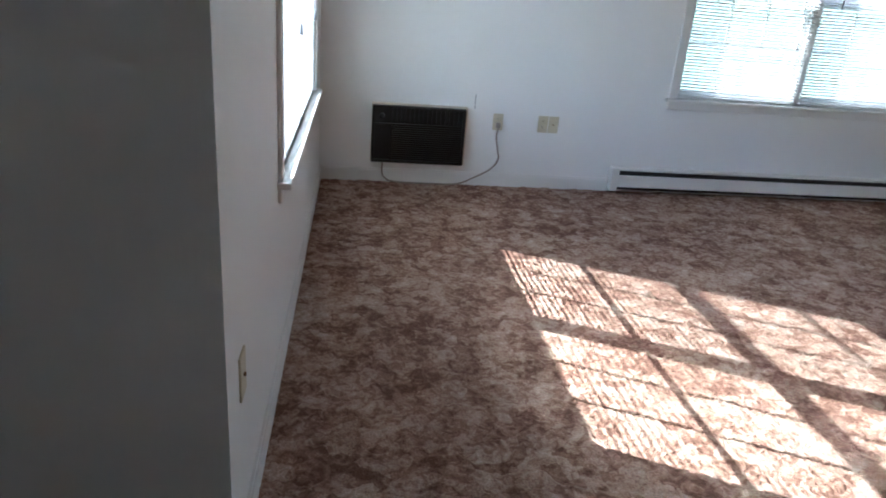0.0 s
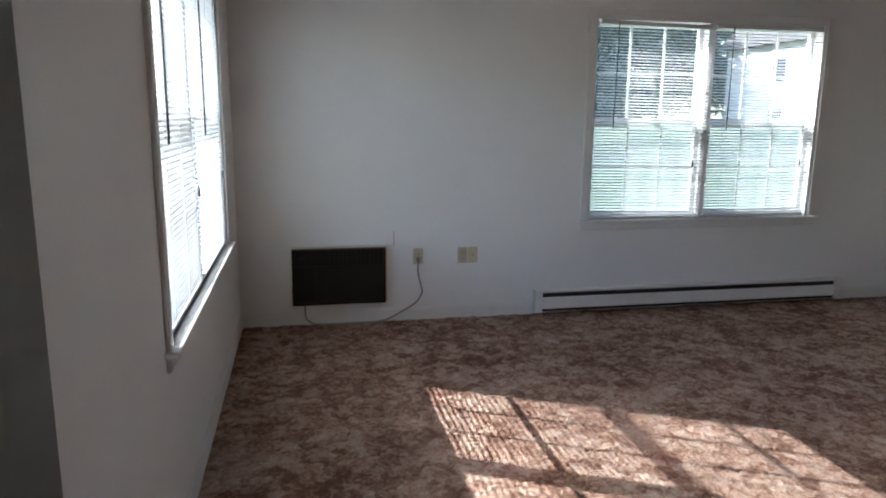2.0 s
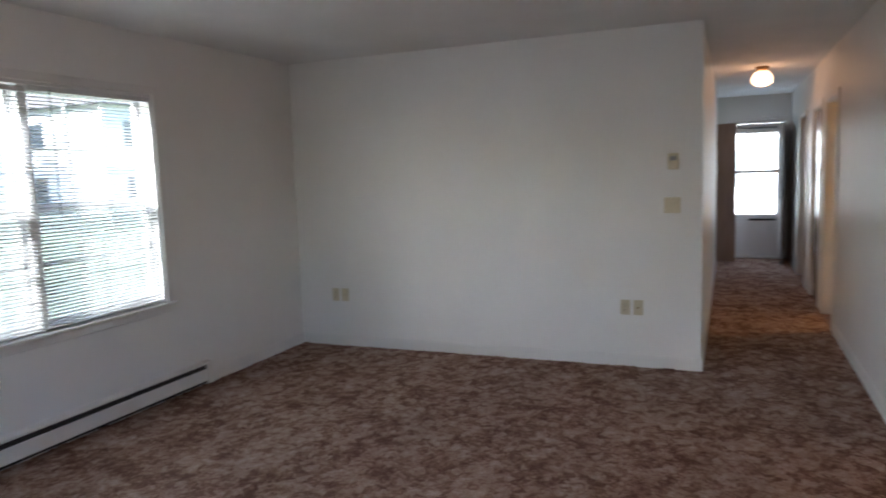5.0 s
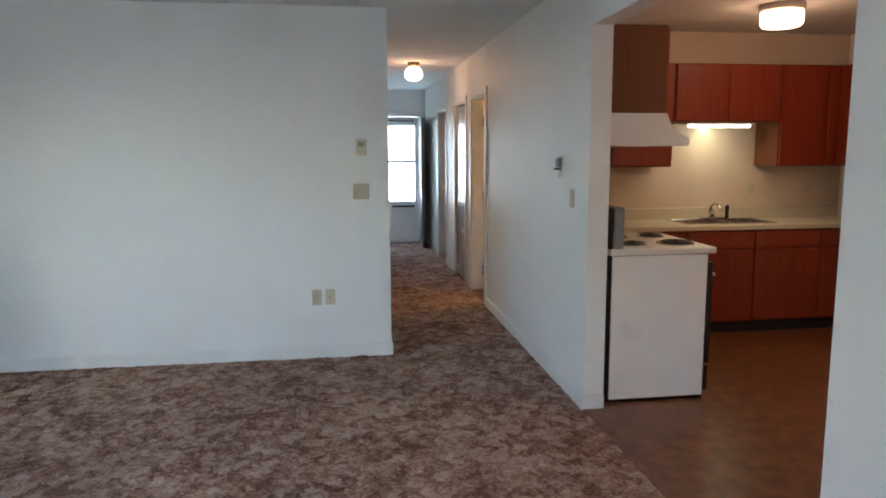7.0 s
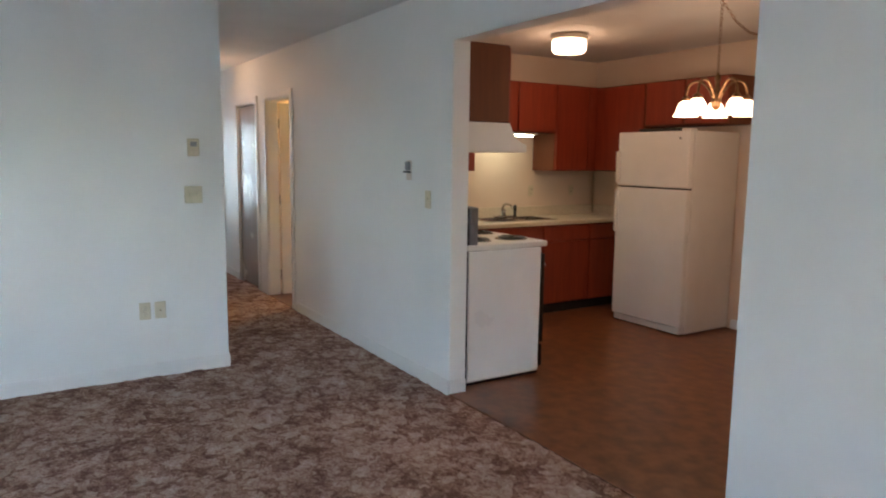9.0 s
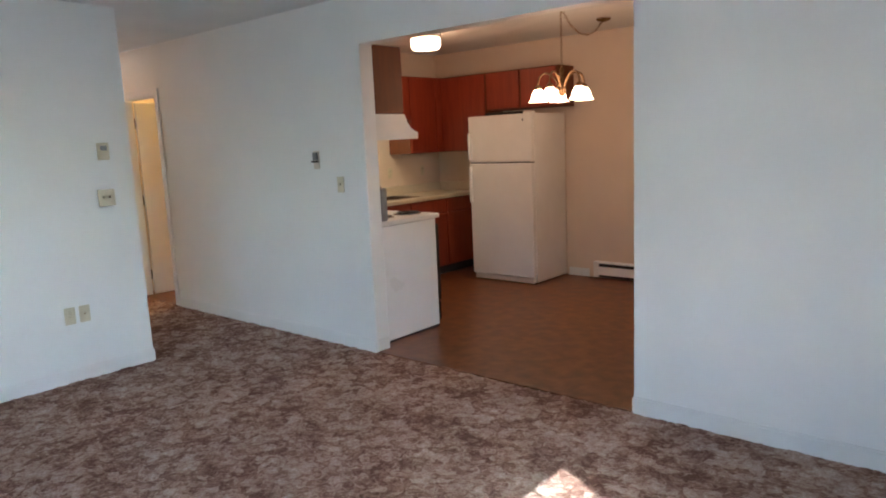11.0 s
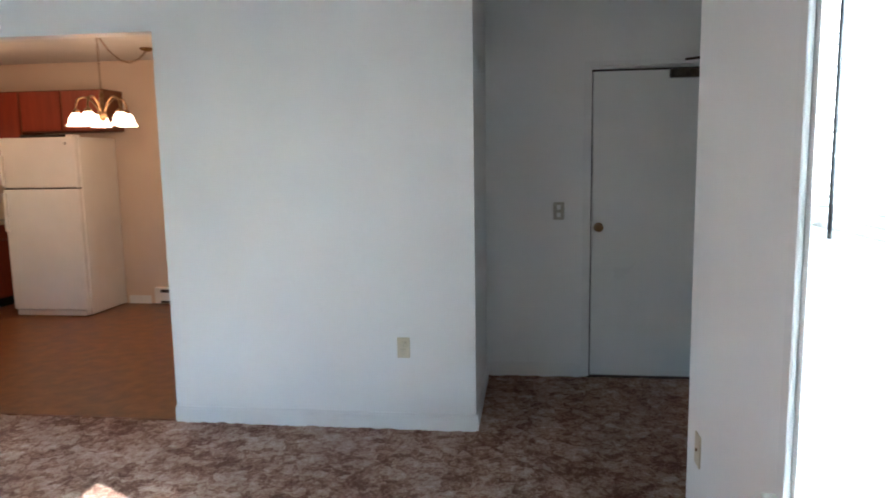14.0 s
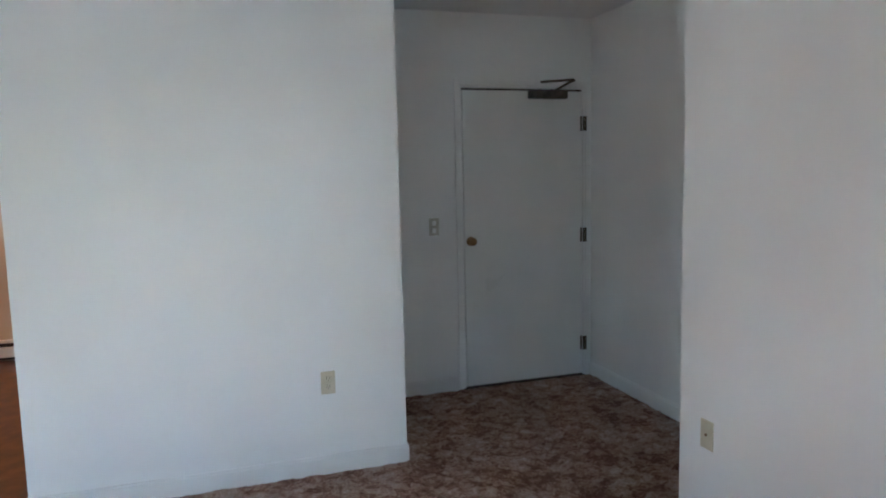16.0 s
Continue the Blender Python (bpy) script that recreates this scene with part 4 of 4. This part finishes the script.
hall_door("bedroom_door", pose(10.80, -0.125, 0, 0, 0, -112), 0.71, DOOR, "open white bedroom door off the hall")
hall_door("closet_door", pose(11.95, 1.035, 0, 0, 0, -93), 0.27, BROWNDOOR, "brown wooden folding closet door half open", False, 2.08)
hall_door("back_door", pose(12.43, 0.075, 0, 0, 0, 176), 0.80, GREYPLASTIC, "dark back door standing open against the wall")
sd = empty("storm_door", (12.47, 0.09, 0))
tagged(sd, "white storm door with two glass panes", "door")
boxes("frame", VINYL, [(0, 0.10, 0.003, 0.03, 0.0, 2.117), (0, 0.10, 0.78, 0.807, 0.0, 2.117), (0, 0.10, 0.03, 0.78, 2.09, 2.117)], sd, 0.003)
boxes("stile", VINYL, [(0.03, 0.06, 0.032, 0.09, 0.02, 2.085), (0.03, 0.06, 0.73, 0.778, 0.02, 2.085), (0.03, 0.06, 0.09, 0.73, 1.94, 2.085), (0.03, 0.06, 0.09, 0.73, 1.322, 1.372)], sd, 0.004)
boxes("kick_panel", VINYL, [(0.034, 0.056, 0.09, 0.73, 0.02, 0.68)], sd, 0.004)
for lo, hi in ((0.682, 1.320), (1.374, 1.938)):
    boxes("pane", GLASS, [(0.043, 0.047, 0.092, 0.728, lo, hi)], sd, 0).visible_shadow = False
boxes("push_bar", DARK, [(0.0, 0.03, 0.10, 0.48, 0.585, 0.615)], sd, 0.012, 3)
tube("closer_tube", GREYPLASTIC, [(0.012, 0.10, 2.02), (0.012, 0.50, 2.02)], 0.016, sd, 8, 1)
tube("closer_arm", DARK, [(0.012, 0.50, 2.02), (0.0, 0.70, 2.04)], 0.007, sd, 6, 1)
tagged(boxes("trim_back_door", TRIM, [(12.434, 12.449, 0.02, 0.09, 0, 2.18), (12.434, 12.449, 0.90, 0.97, 0, 2.18), (12.434, 12.449, 0.09, 0.90, 2.12, 2.18)], None, 0.003), "white painted back door casing", "door frame", kind="structure")

# added sill closing the slit where sun came in below the storm door
tagged(boxes("trim_back_threshold", VINYL, [(12.45, 12.61, 0.091, 0.899, -0.06, 0.022)], None, 0.003), "pale metal threshold added to block sunlight under the storm door", "threshold", kind="structure")

# ---- outside ----
g = boxes("ground", GRASS, [(-300, 300, -300, 300, -0.5, -0.25)], None, 0)
tagged(g, "green mown lawn around the building", "lawn", kind="structure")
tagged(boxes("road", ASPHALT, [(-120, 120, 24, 30, -0.26, -0.235)], None, 0), "grey asphalt road beyond the lawn", "road", kind="structure")
tagged(boxes("pavement", CONCRETE, [(12.7, 60, -0.8, 1.6, -0.26, -0.21)], None, 0), "pale concrete walk outside the back door", "pavement", kind="structure")
tagged(boxes("pavement_west", CONCRETE, [(-9, -1.5, -30, 40, -0.26, -0.22)], None, 0), "pale concrete parking strip beside the building", "pavement", kind="structure")


def leaf_clump_mesh(seed, radius, count):
    rnd = random.Random(seed)
    vs, fs = [], []
    for _ in range(count):
        while True:
            p = Vector([rnd.uniform(-1, 1) for _ in range(3)])
            if 0.25 < p.length < 1:
                break
        p = p * radius
        p.z *= 0.75
        q = Euler([rnd.uniform(0, 6.28) for _ in range(3)]).to_matrix()
        s = rnd.uniform(0.10, 0.20)
        k = len(vs)
        for a, b in ((-1, 0), (0, -0.45), (1, 0), (0, 0.45)):
            vs.append(p + q @ Vector((a * s, b * s, 0.15 * s * abs(b))))
        fs.append((k, k + 1, k + 2, k + 3))
    me = bpy.data.meshes.new("foliage")
    me.from_pydata(vs, [], fs)
    me.materials.append(LEAF)
    return me


CLUMPS = [leaf_clump_mesh(k, 1.5, 420) for k in range(3)]


def tree(x, y, h, seed):
    rnd = random.Random(seed)
    root = empty("tree", (x, y, -0.25))
    tagged(root, "leafy green broadleaf tree on the lawn", "tree", "trees on the lawn")
    lathe("trunk", BARK, [(0.32, 0.0), (0.22, 0.5), (0.18, h * 0.35), (0.10, h * 0.7), (0.03, h * 0.92)], root, 12)
    for k in range(26):
        a = rnd.uniform(0, 6.28)
        z = h * rnd.uniform(0.02, 0.70)
        r = h * rnd.uniform(0.16, 0.32)
        e = Vector((r * math.cos(a), r * math.sin(a), z + h * 0.14))
        tube("limb", BARK, [(0, 0, z), (e.x * 0.5, e.y * 0.5, z + h * 0.05), e], 0.05, root, 6, 2)
        c = new("foliage", CLUMPS[k % 3])
        c.parent = root
        c.matrix_basis = Matrix.Translation(e) @ Euler((rnd.uniform(-0.4, 0.4), rnd.uniform(-0.4, 0.4), rnd.uniform(0, 6.28))).to_matrix().to_4x4() @ Matrix.Scale(h / 8.5 * rnd.uniform(0.8, 1.2), 4)
    c = new("foliage", CLUMPS[0])
    c.parent = root
    c.matrix_basis = Matrix.Translation((0, 0, h * 0.85)) @ Matrix.Scale(h / 8.0, 4)
    return root


for k, (x, y, h) in enumerate(((9.5, 34.0, 9.5), (13.5, 37.0, 10.5), (18.0, 41.0, 12.0), (24.0, 46.0, 13.0), (32.0, 50.0, 13.0), (4.0, 36.0, 10.0), (-5.0, 40.0, 11.0), (-46.0, 14.0, 5.5), (-48.0, 24.0, 6.0), (-47.0, 34.0, 5.0), (-50.0, 46.0, 6.0))):
    tree(x, y, h, 40 + k)


def house(x, y, w, d, h, label, rz=0):
    root = empty("house", (x, y, -0.25))
    root.rotation_euler = (0, 0, radians(rz))
    tagged(root, label, "house")
    boxes("wall", SIDING, [(0, w, 0, d, 0, h)], root, 0)
    n = int(h / 0.2)
    boxes("siding_board", SIDING, [(-0.012, w + 0.012, -0.012, d + 0.012, k * 0.2, k * 0.2 + 0.17) for k in range(n)], root, 0)
    bm = bmesh.new()
    pts = [(-0.5, -0.5, h), (w + 0.5, -0.5, h), (w + 0.5, d + 0.5, h), (-0.5, d + 0.5, h), (-0.5, d / 2, h + d * 0.3), (w + 0.5, d / 2, h + d * 0.3)]
    v = [bm.verts.new(p) for p in pts]
    for f in ((0, 1, 5, 4), (2, 3, 4, 5), (0, 4, 3), (1, 2, 5), (0, 3, 2, 1)):
        bm.faces.new([v[i] for i in f])
    finish(bm, "roof", ROOF, root)
    for s in range(max(1, int(h // 2.6))):
        for k in range(max(2, int(w / 3))):
            cx = (k + 0.5) * w / max(2, int(w / 3))
            boxes("window", DARKGLASS, [(cx - 0.45, cx + 0.45, -0.03, -0.013, s * 2.6 + 0.9, s * 2.6 + 2.1), (cx - 0.45, cx + 0.45, d + 0.013, d + 0.03, s * 2.6 + 0.9, s * 2.6 + 2.1)], root, 0)
        boxes("window", DARKGLASS, [(-0.03, -0.013, d / 2 - 0.5, d / 2 + 0.5, s * 2.6 + 0.9, s * 2.6 + 2.1)], root, 0)
    return root


house(24.5, 27.5, 12, 9, 5.4, "white sided two-storey house across the road")
house(26, -6, 10, 14, 5.4, "white sided two-storey building behind the back door")
